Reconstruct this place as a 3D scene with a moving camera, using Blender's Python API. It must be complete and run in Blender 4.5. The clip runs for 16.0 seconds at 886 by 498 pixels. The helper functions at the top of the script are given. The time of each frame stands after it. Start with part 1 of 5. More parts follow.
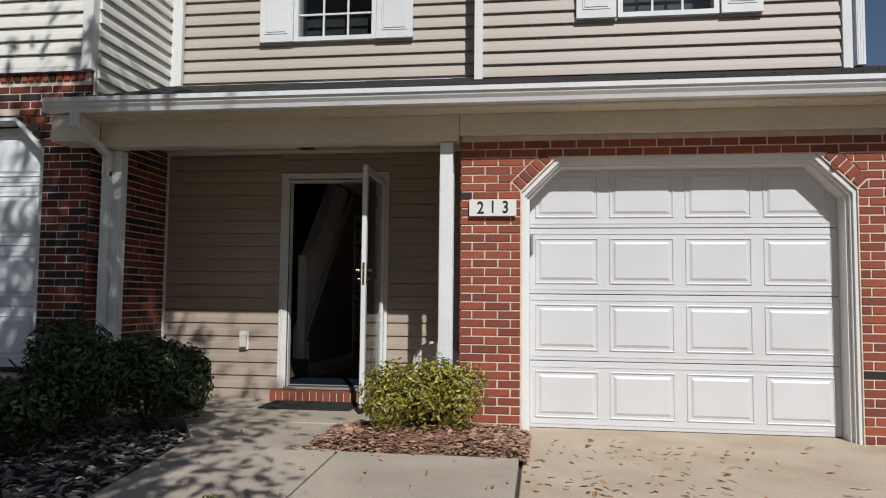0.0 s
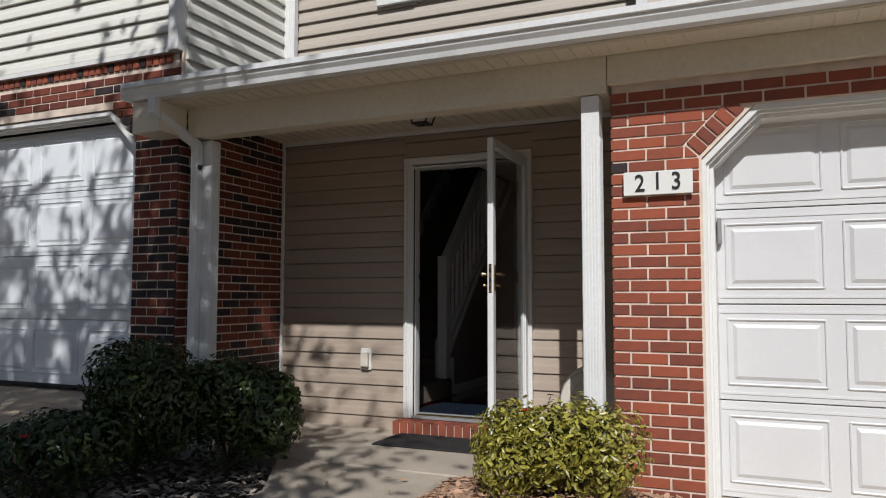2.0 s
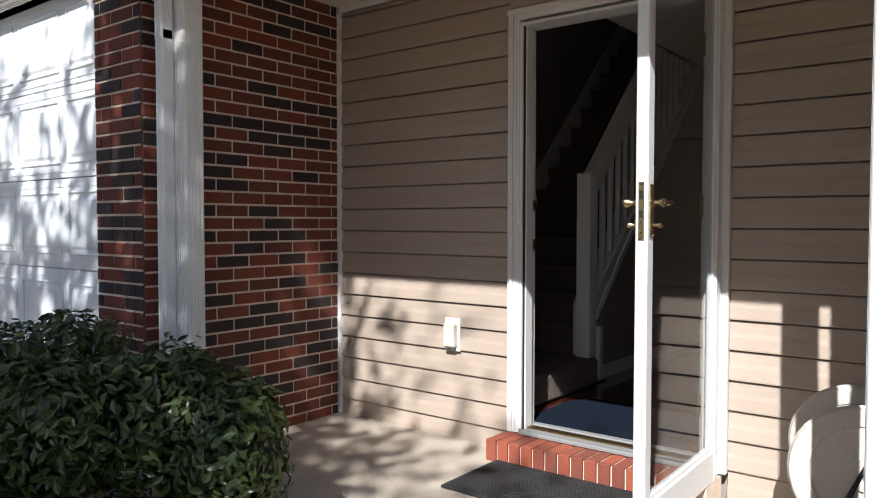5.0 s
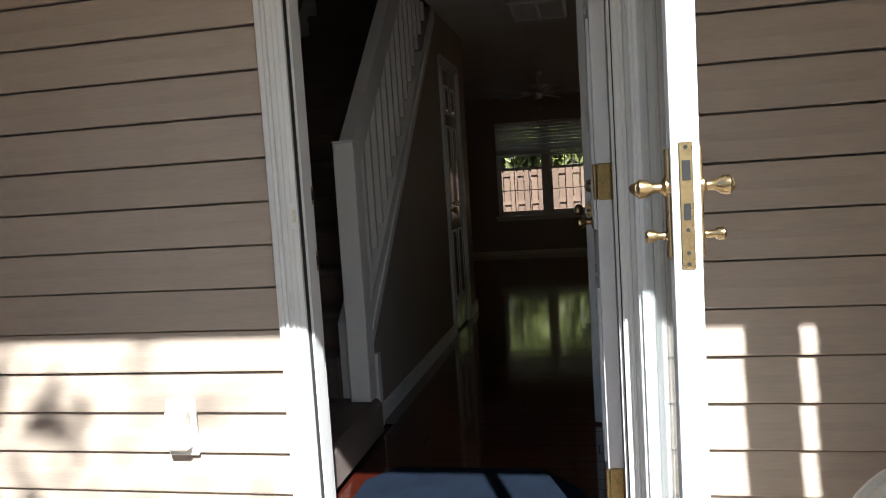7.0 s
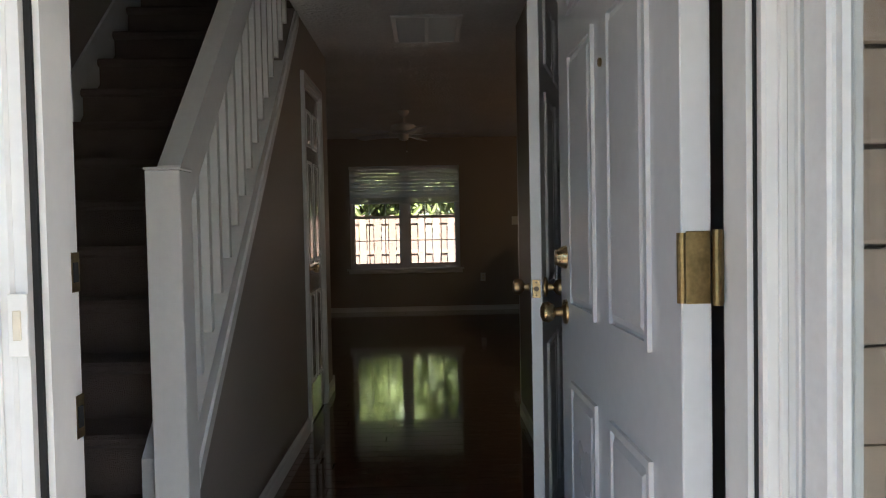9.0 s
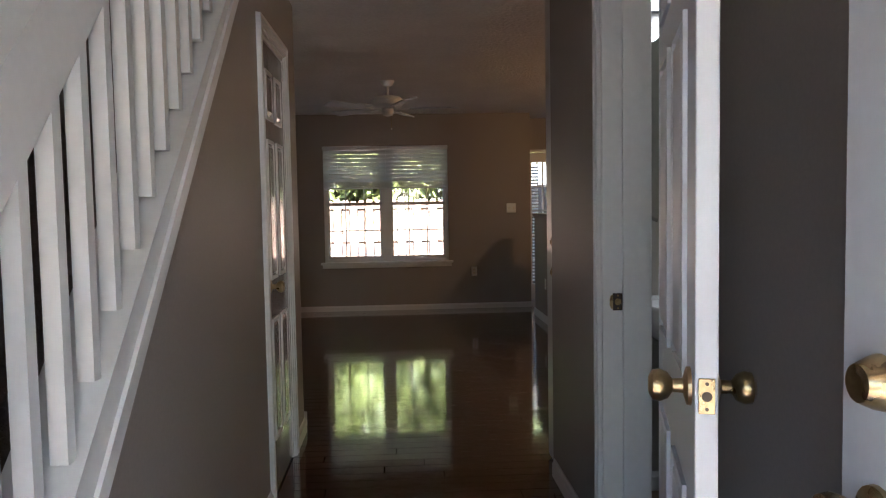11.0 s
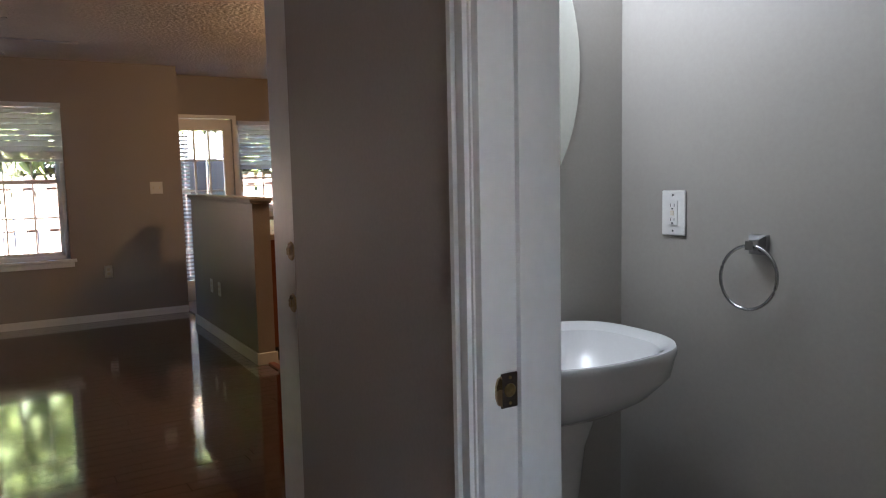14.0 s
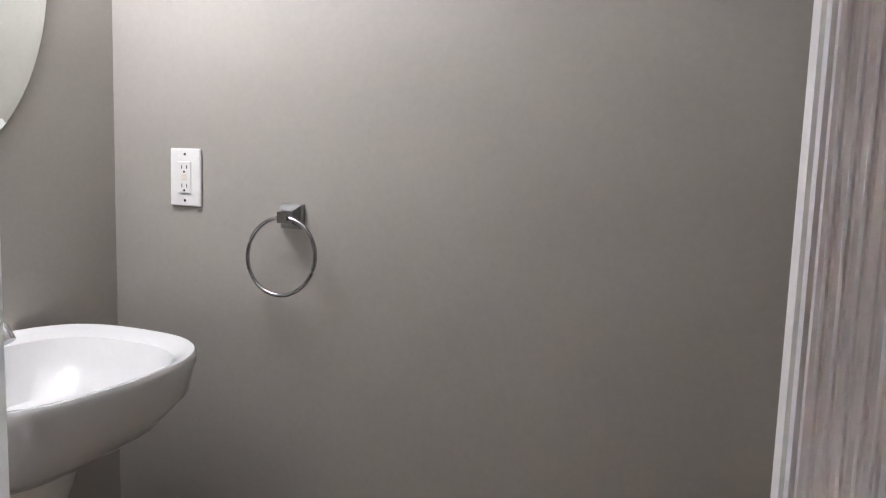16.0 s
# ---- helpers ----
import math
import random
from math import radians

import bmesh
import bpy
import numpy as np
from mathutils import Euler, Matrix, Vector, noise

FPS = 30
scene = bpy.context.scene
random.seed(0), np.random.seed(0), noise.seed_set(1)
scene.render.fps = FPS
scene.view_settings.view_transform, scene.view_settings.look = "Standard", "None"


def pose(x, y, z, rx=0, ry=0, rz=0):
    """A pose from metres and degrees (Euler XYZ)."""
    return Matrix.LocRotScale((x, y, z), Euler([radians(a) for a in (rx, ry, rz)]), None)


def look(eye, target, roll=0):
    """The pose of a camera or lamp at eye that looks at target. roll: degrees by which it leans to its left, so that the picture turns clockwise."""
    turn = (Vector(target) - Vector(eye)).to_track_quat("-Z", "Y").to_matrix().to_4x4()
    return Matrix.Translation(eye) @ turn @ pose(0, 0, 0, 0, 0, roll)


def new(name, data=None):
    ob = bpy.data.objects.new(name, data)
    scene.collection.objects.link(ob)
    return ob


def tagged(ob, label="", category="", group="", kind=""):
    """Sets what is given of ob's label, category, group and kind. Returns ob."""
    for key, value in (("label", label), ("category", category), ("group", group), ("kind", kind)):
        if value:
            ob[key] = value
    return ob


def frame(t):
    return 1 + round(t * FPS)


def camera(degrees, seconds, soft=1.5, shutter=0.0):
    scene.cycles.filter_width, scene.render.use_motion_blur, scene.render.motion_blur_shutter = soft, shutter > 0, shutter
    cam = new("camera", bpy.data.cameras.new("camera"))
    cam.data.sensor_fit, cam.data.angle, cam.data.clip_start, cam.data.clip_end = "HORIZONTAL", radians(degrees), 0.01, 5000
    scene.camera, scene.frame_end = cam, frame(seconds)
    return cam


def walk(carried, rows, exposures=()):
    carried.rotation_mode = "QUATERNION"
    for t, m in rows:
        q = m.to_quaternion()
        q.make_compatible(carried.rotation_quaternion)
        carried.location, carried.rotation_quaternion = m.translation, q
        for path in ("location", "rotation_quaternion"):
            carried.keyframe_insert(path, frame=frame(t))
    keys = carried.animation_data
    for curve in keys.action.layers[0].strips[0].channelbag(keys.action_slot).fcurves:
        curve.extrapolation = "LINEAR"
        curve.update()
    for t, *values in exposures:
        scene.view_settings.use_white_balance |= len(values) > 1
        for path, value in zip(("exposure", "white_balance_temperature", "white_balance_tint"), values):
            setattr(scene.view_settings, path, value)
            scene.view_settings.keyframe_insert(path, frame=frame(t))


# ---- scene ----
cam = camera(62.0, 16.0, soft=1.1)
PATH = [
    (0, (2.071, -7.053, 0.872), (1.799, -5.077, 1.007), 0.6),
    (0.5, (2.164, -6.666, 0.848), (1.647, -4.739, 0.986), 0.8),
    (1, (2.232, -6.289, 0.877), (1.515, -4.426, 0.997), 0.9),
    (1.5, (2.201, -5.906, 0.94), (1.453, -4.055, 1.061), 0.4),
    (2, (2.198, -5.481, 0.953), (1.401, -3.652, 1.085), 0.1),
    (2.5, (2.154, -5.057, 0.955), (1.242, -3.279, 1.048), 1.0),
    (3, (2.076, -4.634, 0.986), (1.047, -2.92, 1.016), 1.1),
    (3.2, (2.054, -4.461, 0.989), (0.967, -2.782, 0.996), 1.0),
    (5.3, (1.35, -3.007, 1.075), (0.129, -1.424, 0.996), 0.0),
    (5.5, (1.242, -2.883, 1.095), (0.074, -1.263, 0.999), -0.4),
    (6, (0.947, -2.571, 1.092), (-0.095, -0.868, 0.96), -1.5),
    (6.5, (0.669, -2.301, 1.119), (-0.12, -0.47, 0.961), -3.0),
    (7, (0.394, -2.043, 1.135), (-0.009, -0.092, 0.964), -3.6),
    (7.5, (0.231, -1.729, 1.13), (0.036, 0.256, 0.981), -2.9),
    (8, (0.145, -1.476, 1.144), (0.057, 0.517, 1.012), -1.3),
    (8.5, (0.09, -1.251, 1.169), (0.102, 0.747, 1.069), -0.9),
    (9, (0.045, -0.939, 1.185), (0.085, 1.059, 1.121), -1.1),
    (9.2, (0.047, -0.798, 1.194), (0.082, 1.2, 1.132), -1.0),
    (11.3, (-0.099, 0.346, 1.324), (0.017, 2.338, 1.201), -1.0),
    (11.5, (-0.093, 0.43, 1.348), (0.004, 2.423, 1.234), -1.4),
    (12, (-0.137, 0.717, 1.359), (-0.048, 2.711, 1.224), -1.2),
    (12.5, (-0.163, 1.006, 1.355), (-0.053, 2.998, 1.224), -1.4),
    (13, (-0.142, 1.324, 1.326), (0.099, 3.304, 1.19), -1.4),
    (13.5, (-0.035, 1.57, 1.295), (0.526, 3.482, 1.123), -1.1),
    (14, (-0.058, 1.758, 1.301), (0.969, 3.462, 1.101), -1.2),
    (14.5, (-0.006, 1.866, 1.284), (1.347, 3.325, 1.082), -1.1),
    (15, (0.125, 1.944, 1.289), (1.675, 3.185, 1.054), -0.6),
    (15.5, (0.235, 1.975, 1.252), (1.949, 2.972, 0.989), 0.6),
    (16, (0.26, 2.076, 1.23), (2.112, 2.796, 1.0), 1.9),
]
EXPOSURES = [(0, -0.25, 6000, 11), (3, -0.05, 6000, 11), (5.5, 1.25, 5900, 12), (7, 1.85, 5750, 7), (8.3, 2.65, 5650, 3), (9, 3.25, 5600, 6), (11.5, 4.92, 5450, 12), (13, 5.1, 5350, 12), (14.3, 5.45, 5350, 13), (15, 5.8, 5550, 14), (16, 6.2, 5850, 18)]
walk(cam, [(t, look(eye, to, roll)) for t, eye, to, roll in PATH], EXPOSURES)
SKY, SUN, VANITY, KITCHEN = 0.05, 4.8, 0.128, 1.4

# ---- world and lights ----
world = bpy.data.worlds.new("world")
scene.world = world
world.use_nodes = True
wn = world.node_tree.nodes
sky = wn.new("ShaderNodeTexSky")
sky.sky_type, sky.sun_disc = "NISHITA", False
sky.sun_elevation, sky.sun_rotation = radians(43), radians(160)
wn["Background"].inputs["Strength"].default_value = SKY
world.node_tree.links.new(sky.outputs[0], wn["Background"].inputs["Color"])
sun_data = bpy.data.lights.new("sun", "SUN")
sun_data.energy, sun_data.angle, sun_data.color = SUN, radians(0.53), (1.0, 0.95, 0.86)
sun = new("sun", sun_data)
sun.matrix_world = look((3.7, -10, 10), (0, 0, 0))


def lamp(name, x, y, z, watts, color, radius=0.06):
    data = bpy.data.lights.new(name, "POINT")
    data.energy, data.color, data.shadow_soft_size = watts, color, radius
    ob = new(name, data)
    ob.location = (x, y, z)
    return ob


lamp("vanity_lamp", 1.05, 3.12, 2.14, VANITY, (1.0, 1.0, 0.97), 0.13)
lamp("kitchen_lamp", 2.5, 6.4, 2.25, KITCHEN, (1.0, 0.55, 0.22), 0.12)

# ---- materials ----


def mat(name, color, rough=0.6, metal=0.0, scale=8.0, vary=0.12, bump=0.1, fine=120.0, dirt=None, random_mix=0.0, island=False,
        stretch=(1, 1, 1), coat=0.0, spec=0.5, dist=0.004, coat_rough=0.12):
    """A surface whose colour varies at a large and a small scale, with fine relief; dirt: a second colour in blotches."""
    m = bpy.data.materials.new(name)
    m.use_nodes = True
    nt = m.node_tree
    n, l = nt.nodes, nt.links
    p = n["Principled BSDF"]
    p.inputs["Roughness"].default_value, p.inputs["Metallic"].default_value = rough, metal
    p.inputs["Coat Weight"].default_value = coat
    p.inputs["Coat Roughness"].default_value = coat_rough
    p.inputs["Specular IOR Level"].default_value = spec
    tc = n.new("ShaderNodeTexCoord")
    mp = n.new("ShaderNodeMapping")
    mp.inputs["Scale"].default_value = stretch
    l.new(tc.outputs["Object"], mp.inputs["Vector"])
    big = n.new("ShaderNodeTexNoise")
    big.inputs["Scale"].default_value, big.inputs["Detail"].default_value = scale, 5
    small = n.new("ShaderNodeTexNoise")
    small.inputs["Scale"].default_value, small.inputs["Detail"].default_value = fine, 3
    l.new(mp.outputs[0], big.inputs["Vector"])
    l.new(mp.outputs[0], small.inputs["Vector"])
    add = n.new("ShaderNodeMath")
    add.operation = "ADD"
    l.new(big.outputs["Fac"], add.inputs[0])
    l.new(small.outputs["Fac"], add.inputs[1])
    value = add.outputs[0]
    lo, hi = 0.7, 1.3
    if random_mix:
        src = n.new("ShaderNodeNewGeometry").outputs["Random Per Island"] if island else n.new("ShaderNodeObjectInfo").outputs["Random"]
        mul = n.new("ShaderNodeMath")
        mul.operation = "MULTIPLY_ADD"
        mul.inputs[1].default_value = random_mix
        l.new(src, mul.inputs[0])
        l.new(value, mul.inputs[2])
        value = mul.outputs[0]
        hi += random_mix
    ramp = n.new("ShaderNodeMapRange")
    ramp.inputs[1].default_value, ramp.inputs[2].default_value = lo, hi
    ramp.inputs[3].default_value, ramp.inputs[4].default_value = 0, 1
    l.new(value, ramp.inputs[0])
    mix = n.new("ShaderNodeMix")
    mix.data_type = "RGBA"
    second = dirt or tuple(c * (1 - vary) for c in color)
    first = tuple(min(1, c * (1 + vary * 0.5)) for c in color)
    mix.inputs[6].default_value, mix.inputs[7].default_value = (*second, 1), (*first, 1)
    l.new(ramp.outputs[0], mix.inputs[0])
    l.new(mix.outputs[2], p.inputs["Base Color"])
    rr = n.new("ShaderNodeMapRange")
    rr.inputs[3].default_value, rr.inputs[4].default_value = max(0, rough - 0.08), min(1, rough + 0.08)
    l.new(big.outputs["Fac"], rr.inputs[0])
    l.new(rr.outputs[0], p.inputs["Roughness"])
    if bump:
        b = n.new("ShaderNodeBump")
        b.inputs["Strength"].default_value, b.inputs["Distance"].default_value = bump, dist
        l.new(small.outputs["Fac"], b.inputs["Height"])
        l.new(b.outputs[0], p.inputs["Normal"])
    return m


def plain(name, color, rough=0.4, metal=0.0, emit=0.0, glass=False):
    m = bpy.data.materials.new(name)
    m.use_nodes = True
    p = m.node_tree.nodes["Principled BSDF"]
    p.inputs["Base Color"].default_value = (*color, 1)
    p.inputs["Roughness"].default_value, p.inputs["Metallic"].default_value = rough, metal
    if emit:
        p.inputs["Emission Color"].default_value = (*color, 1)
        p.inputs["Emission Strength"].default_value = emit
    if glass:
        p.inputs["Transmission Weight"].default_value, p.inputs["IOR"].default_value = 1.0, 1.45
    return m


M = {
    "siding": mat("tan_siding", (0.40, 0.325, 0.262), 0.55, scale=3, vary=0.14, bump=0.12, fine=60, stretch=(0.3, 1, 3), random_mix=0.25),
    "siding_up": mat("pale_tan_siding", (0.44, 0.39, 0.335), 0.55, scale=2, vary=0.1, bump=0.1, fine=60, stretch=(0.3, 1, 3), random_mix=0.25),
    "siding_white": mat("cream_white_siding", (0.70, 0.69, 0.63), 0.5, scale=2, vary=0.08, fine=60, stretch=(0.4, 1, 2), random_mix=0.2),
    "brick": mat("red_brick", (0.31, 0.078, 0.036), 0.85, scale=14, vary=0.3, bump=0.7, fine=160, dirt=(0.13, 0.04, 0.03), random_mix=1.0, dist=0.006),
    # the red brick again, darkened: the neighbour's wall has its shade in the colour
    "brick_shaded": mat("shaded_red_brick", (0.18, 0.042, 0.022), 0.85, scale=14, vary=0.3, bump=0.7, fine=160, dirt=(0.075, 0.024, 0.017), random_mix=1.0, dist=0.006),
    "brick_dark": mat("dark_brick", (0.032, 0.02, 0.02), 0.8, scale=14, vary=0.3, bump=0.6, fine=160, random_mix=0.4, dist=0.006),
    "mortar": mat("mortar", (0.72, 0.59, 0.49), 0.9, scale=10, vary=0.25, bump=0.6, fine=200),
    "white": mat("white_painted_trim", (0.71, 0.705, 0.69), 0.34, scale=2.5, vary=0.045, bump=0.04, fine=40),
    "vinyl": mat("white_vinyl", (0.72, 0.725, 0.725), 0.35, scale=2, vary=0.08, bump=0.04, fine=50),
    "cream": mat("cream_aluminium", (0.68, 0.62, 0.50), 0.5, scale=2, vary=0.1, bump=0.05, fine=50),
    "garage": mat("white_garage_steel", (0.64, 0.64, 0.65), 0.42, scale=2, vary=0.07, bump=0.08, fine=150),
    "garage_nb": mat("bluish_white_garage_steel", (0.72, 0.75, 0.78), 0.42, scale=2, vary=0.07, bump=0.08, fine=150),
    "wall": mat("taupe_wall_paint", (0.30, 0.262, 0.23), 0.5, scale=2.2, vary=0.06, bump=0.12, fine=90, dist=0.0015),
    "wall_bath": mat("grey_green_wall_paint", (0.335, 0.314, 0.28), 0.45, scale=2, vary=0.05, bump=0.1, fine=90, dist=0.0015),
    "ceiling": mat("textured_ceiling", (0.82, 0.80, 0.77), 0.9, scale=3, vary=0.08, bump=1.0, fine=38, dist=0.012),
    "plank": mat("mahogany_plank", (0.048, 0.008, 0.004), 0.09, scale=3, vary=0.4, bump=0.05, fine=30, stretch=(0.6, 9, 1), random_mix=0.7, coat=0.9, spec=0.5, dist=0.0012, coat_rough=0.08),
    "under": mat("dark_subfloor", (0.012, 0.005, 0.003), 0.8),
    "carpet": mat("brown_grey_carpet", (0.165, 0.125, 0.105), 0.98, scale=7, vary=0.25, bump=1.0, fine=260, dist=0.01),
    "concrete": mat("worn_concrete", (0.44, 0.385, 0.315), 0.85, scale=1.7, vary=0.2, bump=0.35, fine=120, dirt=(0.30, 0.255, 0.205)),
    "concrete_new": mat("pale_concrete", (0.47, 0.40, 0.31), 0.85, scale=2.3, vary=0.2, bump=0.35, fine=120, dirt=(0.37, 0.28, 0.19)),
    "soil": mat("leafy_soil", (0.075, 0.05, 0.036), 0.95, scale=6, vary=0.5, bump=1.0, fine=70, dist=0.03),
    "mulch": mat("pine_mulch", (0.22, 0.11, 0.07), 0.9, scale=9, vary=0.5, bump=1.0, fine=90, random_mix=0.8, island=True, dist=0.02),
    "chip": mat("mulch_chips", (0.42, 0.26, 0.17), 0.9, scale=20, vary=0.6, bump=0.3, random_mix=1.4, island=True),
    "dryleaf": mat("dry_leaves", (0.38, 0.22, 0.12), 0.8, scale=20, vary=0.5, bump=0.2, random_mix=1.2, island=True),
    "greyleaf": mat("grey_dead_leaves", (0.34, 0.30, 0.26), 0.85, scale=20, vary=0.6, bump=0.2, random_mix=1.5, island=True),
    "leaf": mat("dark_green_leaves", (0.052, 0.078, 0.02), 0.30, scale=18, vary=0.5, bump=0.1, random_mix=1.3, island=True),
    "leaf2": mat("yellow_green_leaves", (0.29, 0.265, 0.04), 0.38, scale=18, vary=0.78, bump=0.1, random_mix=1.4, island=True),
    "treeleaf": mat("tree_leaves", (0.165, 0.18, 0.045), 0.5, scale=18, vary=0.5, bump=0.1, random_mix=1.3, island=True),
    "weathered": mat("weathered_grey_board", (0.16, 0.14, 0.125), 0.85, scale=4, vary=0.4, bump=0.3, fine=60, stretch=(4, 4, 0.5), random_mix=0.6),
    "bark": mat("bark", (0.11, 0.08, 0.06), 0.9, scale=12, vary=0.4, bump=1.0, fine=60, dist=0.02),
    "fence": mat("cedar_fence", (0.20, 0.122, 0.085), 0.8, scale=3, vary=0.3, bump=0.3, fine=60, stretch=(4, 4, 0.5), random_mix=0.9),
    "shingle": mat("asphalt_shingle", (0.045, 0.042, 0.042), 0.9, scale=10, vary=0.4, bump=0.8, fine=200, random_mix=0.5, island=True),
    "mat": mat("black_rubber_mat", (0.022, 0.021, 0.021), 0.8, scale=20, vary=0.4, bump=0.8, fine=200, dist=0.006),
    "bluemat": mat("blue_grey_woven_mat", (0.008, 0.013, 0.024), 0.95, spec=0.08, scale=9, vary=0.3, bump=1.0, fine=230, dist=0.006),
    "asphalt": mat("asphalt", (0.06, 0.058, 0.056), 0.9, scale=3, vary=0.3, bump=0.6, fine=150),
    "slat": mat("white_blind_slat", (0.58, 0.59, 0.61), 0.4, scale=4, vary=0.06, bump=0.0),
    "door_white": mat("cool_white_door_paint", (0.62, 0.63, 0.65), 0.3, scale=2.5, vary=0.05, bump=0.05, fine=40),
    # bathroom door white, with bluish daylight put into its colour
    "smooth_white": mat("smooth_daylit_white_paint", (0.78, 0.80, 0.84), 0.35, scale=1.5, vary=0.02, bump=0.0),
    "closet": mat("taupe_gloss_door", (0.30, 0.275, 0.25), 0.2, scale=3, vary=0.1, bump=0.05, fine=60, stretch=(4, 4, 0.4), coat=0.5),
    "china": mat("white_china", (0.66, 0.66, 0.65), 0.09, scale=2, vary=0.03, bump=0.0, coat=0.5),
    "woodcab": mat("reddish_cabinet_wood", (0.17, 0.045, 0.018), 0.35, scale=4, vary=0.4, bump=0.1, stretch=(5, 5, 0.6)),
    "counter": mat("beige_countertop", (0.42, 0.32, 0.22), 0.3, scale=20, vary=0.3, bump=0.0),
    "tile": mat("vinyl_kitchen_tile", (0.34, 0.25, 0.17), 0.3, scale=4, vary=0.2, bump=0.05),
    "reel": mat("beige_reel_plastic", (0.60, 0.55, 0.48), 0.5, scale=5, vary=0.12, bump=0.05),
    "bluesill": plain("weathered_metal", (0.22, 0.22, 0.22), 0.55),
    "brass": mat("polished_brass", (0.44, 0.33, 0.18), 0.28, metal=1.0, scale=12, vary=0.2, bump=0.02),
    "oldbrass": mat("aged_brass", (0.30, 0.22, 0.10), 0.4, metal=1.0, scale=18, vary=0.35, bump=0.08),
    "chrome": mat("chrome", (0.42, 0.42, 0.43), 0.1, metal=1.0, scale=8, vary=0.1, bump=0.0),
    "bronze": mat("dark_bronze", (0.06, 0.045, 0.035), 0.4, metal=0.6),
    "dark": plain("dark_gap", (0.008, 0.008, 0.008), 0.8),
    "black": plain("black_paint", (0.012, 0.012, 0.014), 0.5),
    "mirror": plain("mirror_silver", (0.86, 0.90, 0.87), 0.015, 1.0),
    "bulb": plain("frosted_bulb", (1.0, 0.98, 0.93), 0.3, emit=1.5),
    "red": plain("red_petals", (0.55, 0.02, 0.015), 0.6),
    "plate": mat("white_plastic_plate", (0.74, 0.73, 0.70), 0.35, scale=5, vary=0.04, bump=0.0),
}


def glass_material(name, tint):
    m = bpy.data.materials.new(name)
    m.use_nodes = True
    n, l = m.node_tree.nodes, m.node_tree.links
    n.remove(n["Principled BSDF"])
    facing = n.new("ShaderNodeLayerWeight")
    facing.inputs["Blend"].default_value = 0.5
    power = n.new("ShaderNodeMath")
    power.operation, power.inputs[1].default_value = "POWER", 4.5
    l.new(facing.outputs["Facing"], power.inputs[0])
    fres = n.new("ShaderNodeMath")
    fres.operation, fres.inputs[1].default_value, fres.inputs[2].default_value = "MULTIPLY_ADD", 0.6, 0.035
    l.new(power.outputs[0], fres.inputs[0])
    clear, gloss, mix = n.new("ShaderNodeBsdfTransparent"), n.new("ShaderNodeBsdfGlossy"), n.new("ShaderNodeMixShader")
    clear.inputs["Color"].default_value = (*tint, 1)
    gloss.inputs["Roughness"].default_value = 0.02
    l.new(fres.outputs[0], mix.inputs[0])
    l.new(clear.outputs[0], mix.inputs[1])
    l.new(gloss.outputs[0], mix.inputs[2])
    l.new(mix.outputs[0], n["Material Output"].inputs["Surface"])
    return m


slat = M["slat"]
n, l = slat.node_tree.nodes, slat.node_tree.links
through_light, both = n.new("ShaderNodeBsdfTranslucent"), n.new("ShaderNodeMixShader")
through_light.inputs["Color"].default_value = (0.85, 0.86, 0.88, 1)
both.inputs[0].default_value = 0.42
l.new(n["Principled BSDF"].outputs[0], both.inputs[1])
l.new(through_light.outputs[0], both.inputs[2])
l.new(both.outputs[0], n["Material Output"].inputs["Surface"])
M["glass"] = glass_material("clear_glass", (0.93, 0.95, 0.94))
M["darkglass"] = glass_material("storm_glass", (0.74, 0.76, 0.76))

# ---- builders ----


def box(bm, x0, y0, z0, x1, y1, z1, bevel=0.0):
    m = Matrix.LocRotScale(((x0 + x1) / 2, (y0 + y1) / 2, (z0 + z1) / 2), None, (abs(x1 - x0), abs(y1 - y0), abs(z1 - z0)))
    made = bmesh.ops.create_cube(bm, size=1, matrix=m)
    if bevel:
        edges = list({e for v in made["verts"] for e in v.link_edges})
        bmesh.ops.bevel(bm, geom=edges, offset=bevel, segments=1, affect="EDGES", profile=0.5)
    return bm


def prism(bm, outline, a0, a1, axis):
    """A solid with the given outline of pairs, drawn out along the axis from a0 to a1."""
    def at(p, a):
        return {"x": (a, p[0], p[1]), "y": (p[0], a, p[1]), "z": (p[0], p[1], a)}[axis]
    lo = [bm.verts.new(at(p, a0)) for p in outline]
    hi = [bm.verts.new(at(p, a1)) for p in outline]
    k = len(outline)
    bm.faces.new(lo)
    bm.faces.new(hi[::-1])
    for i in range(k):
        bm.faces.new((lo[i], lo[(i + 1) % k], hi[(i + 1) % k], hi[i]))
    return bm


def lathe(bm, profile, centre=(0, 0, 0), axis="z", steps=20):
    """A turned solid from (radius, height) pairs."""
    rings = []
    for r, h in profile:
        ring = []
        for i in range(steps):
            a = 2 * math.pi * i / steps
            c, s = r * math.cos(a), r * math.sin(a)
            p = {"z": (c, s, h), "x": (h, c, s), "y": (c, h, s)}[axis]
            ring.append(bm.verts.new((p[0] + centre[0], p[1] + centre[1], p[2] + centre[2])))
        rings.append(ring)
    for a, b in zip(rings, rings[1:]):
        for i in range(steps):
            bm.faces.new((a[i], a[(i + 1) % steps], b[(i + 1) % steps], b[i]))
    bm.faces.new(rings[0][::-1])
    bm.faces.new(rings[-1])
    return bm


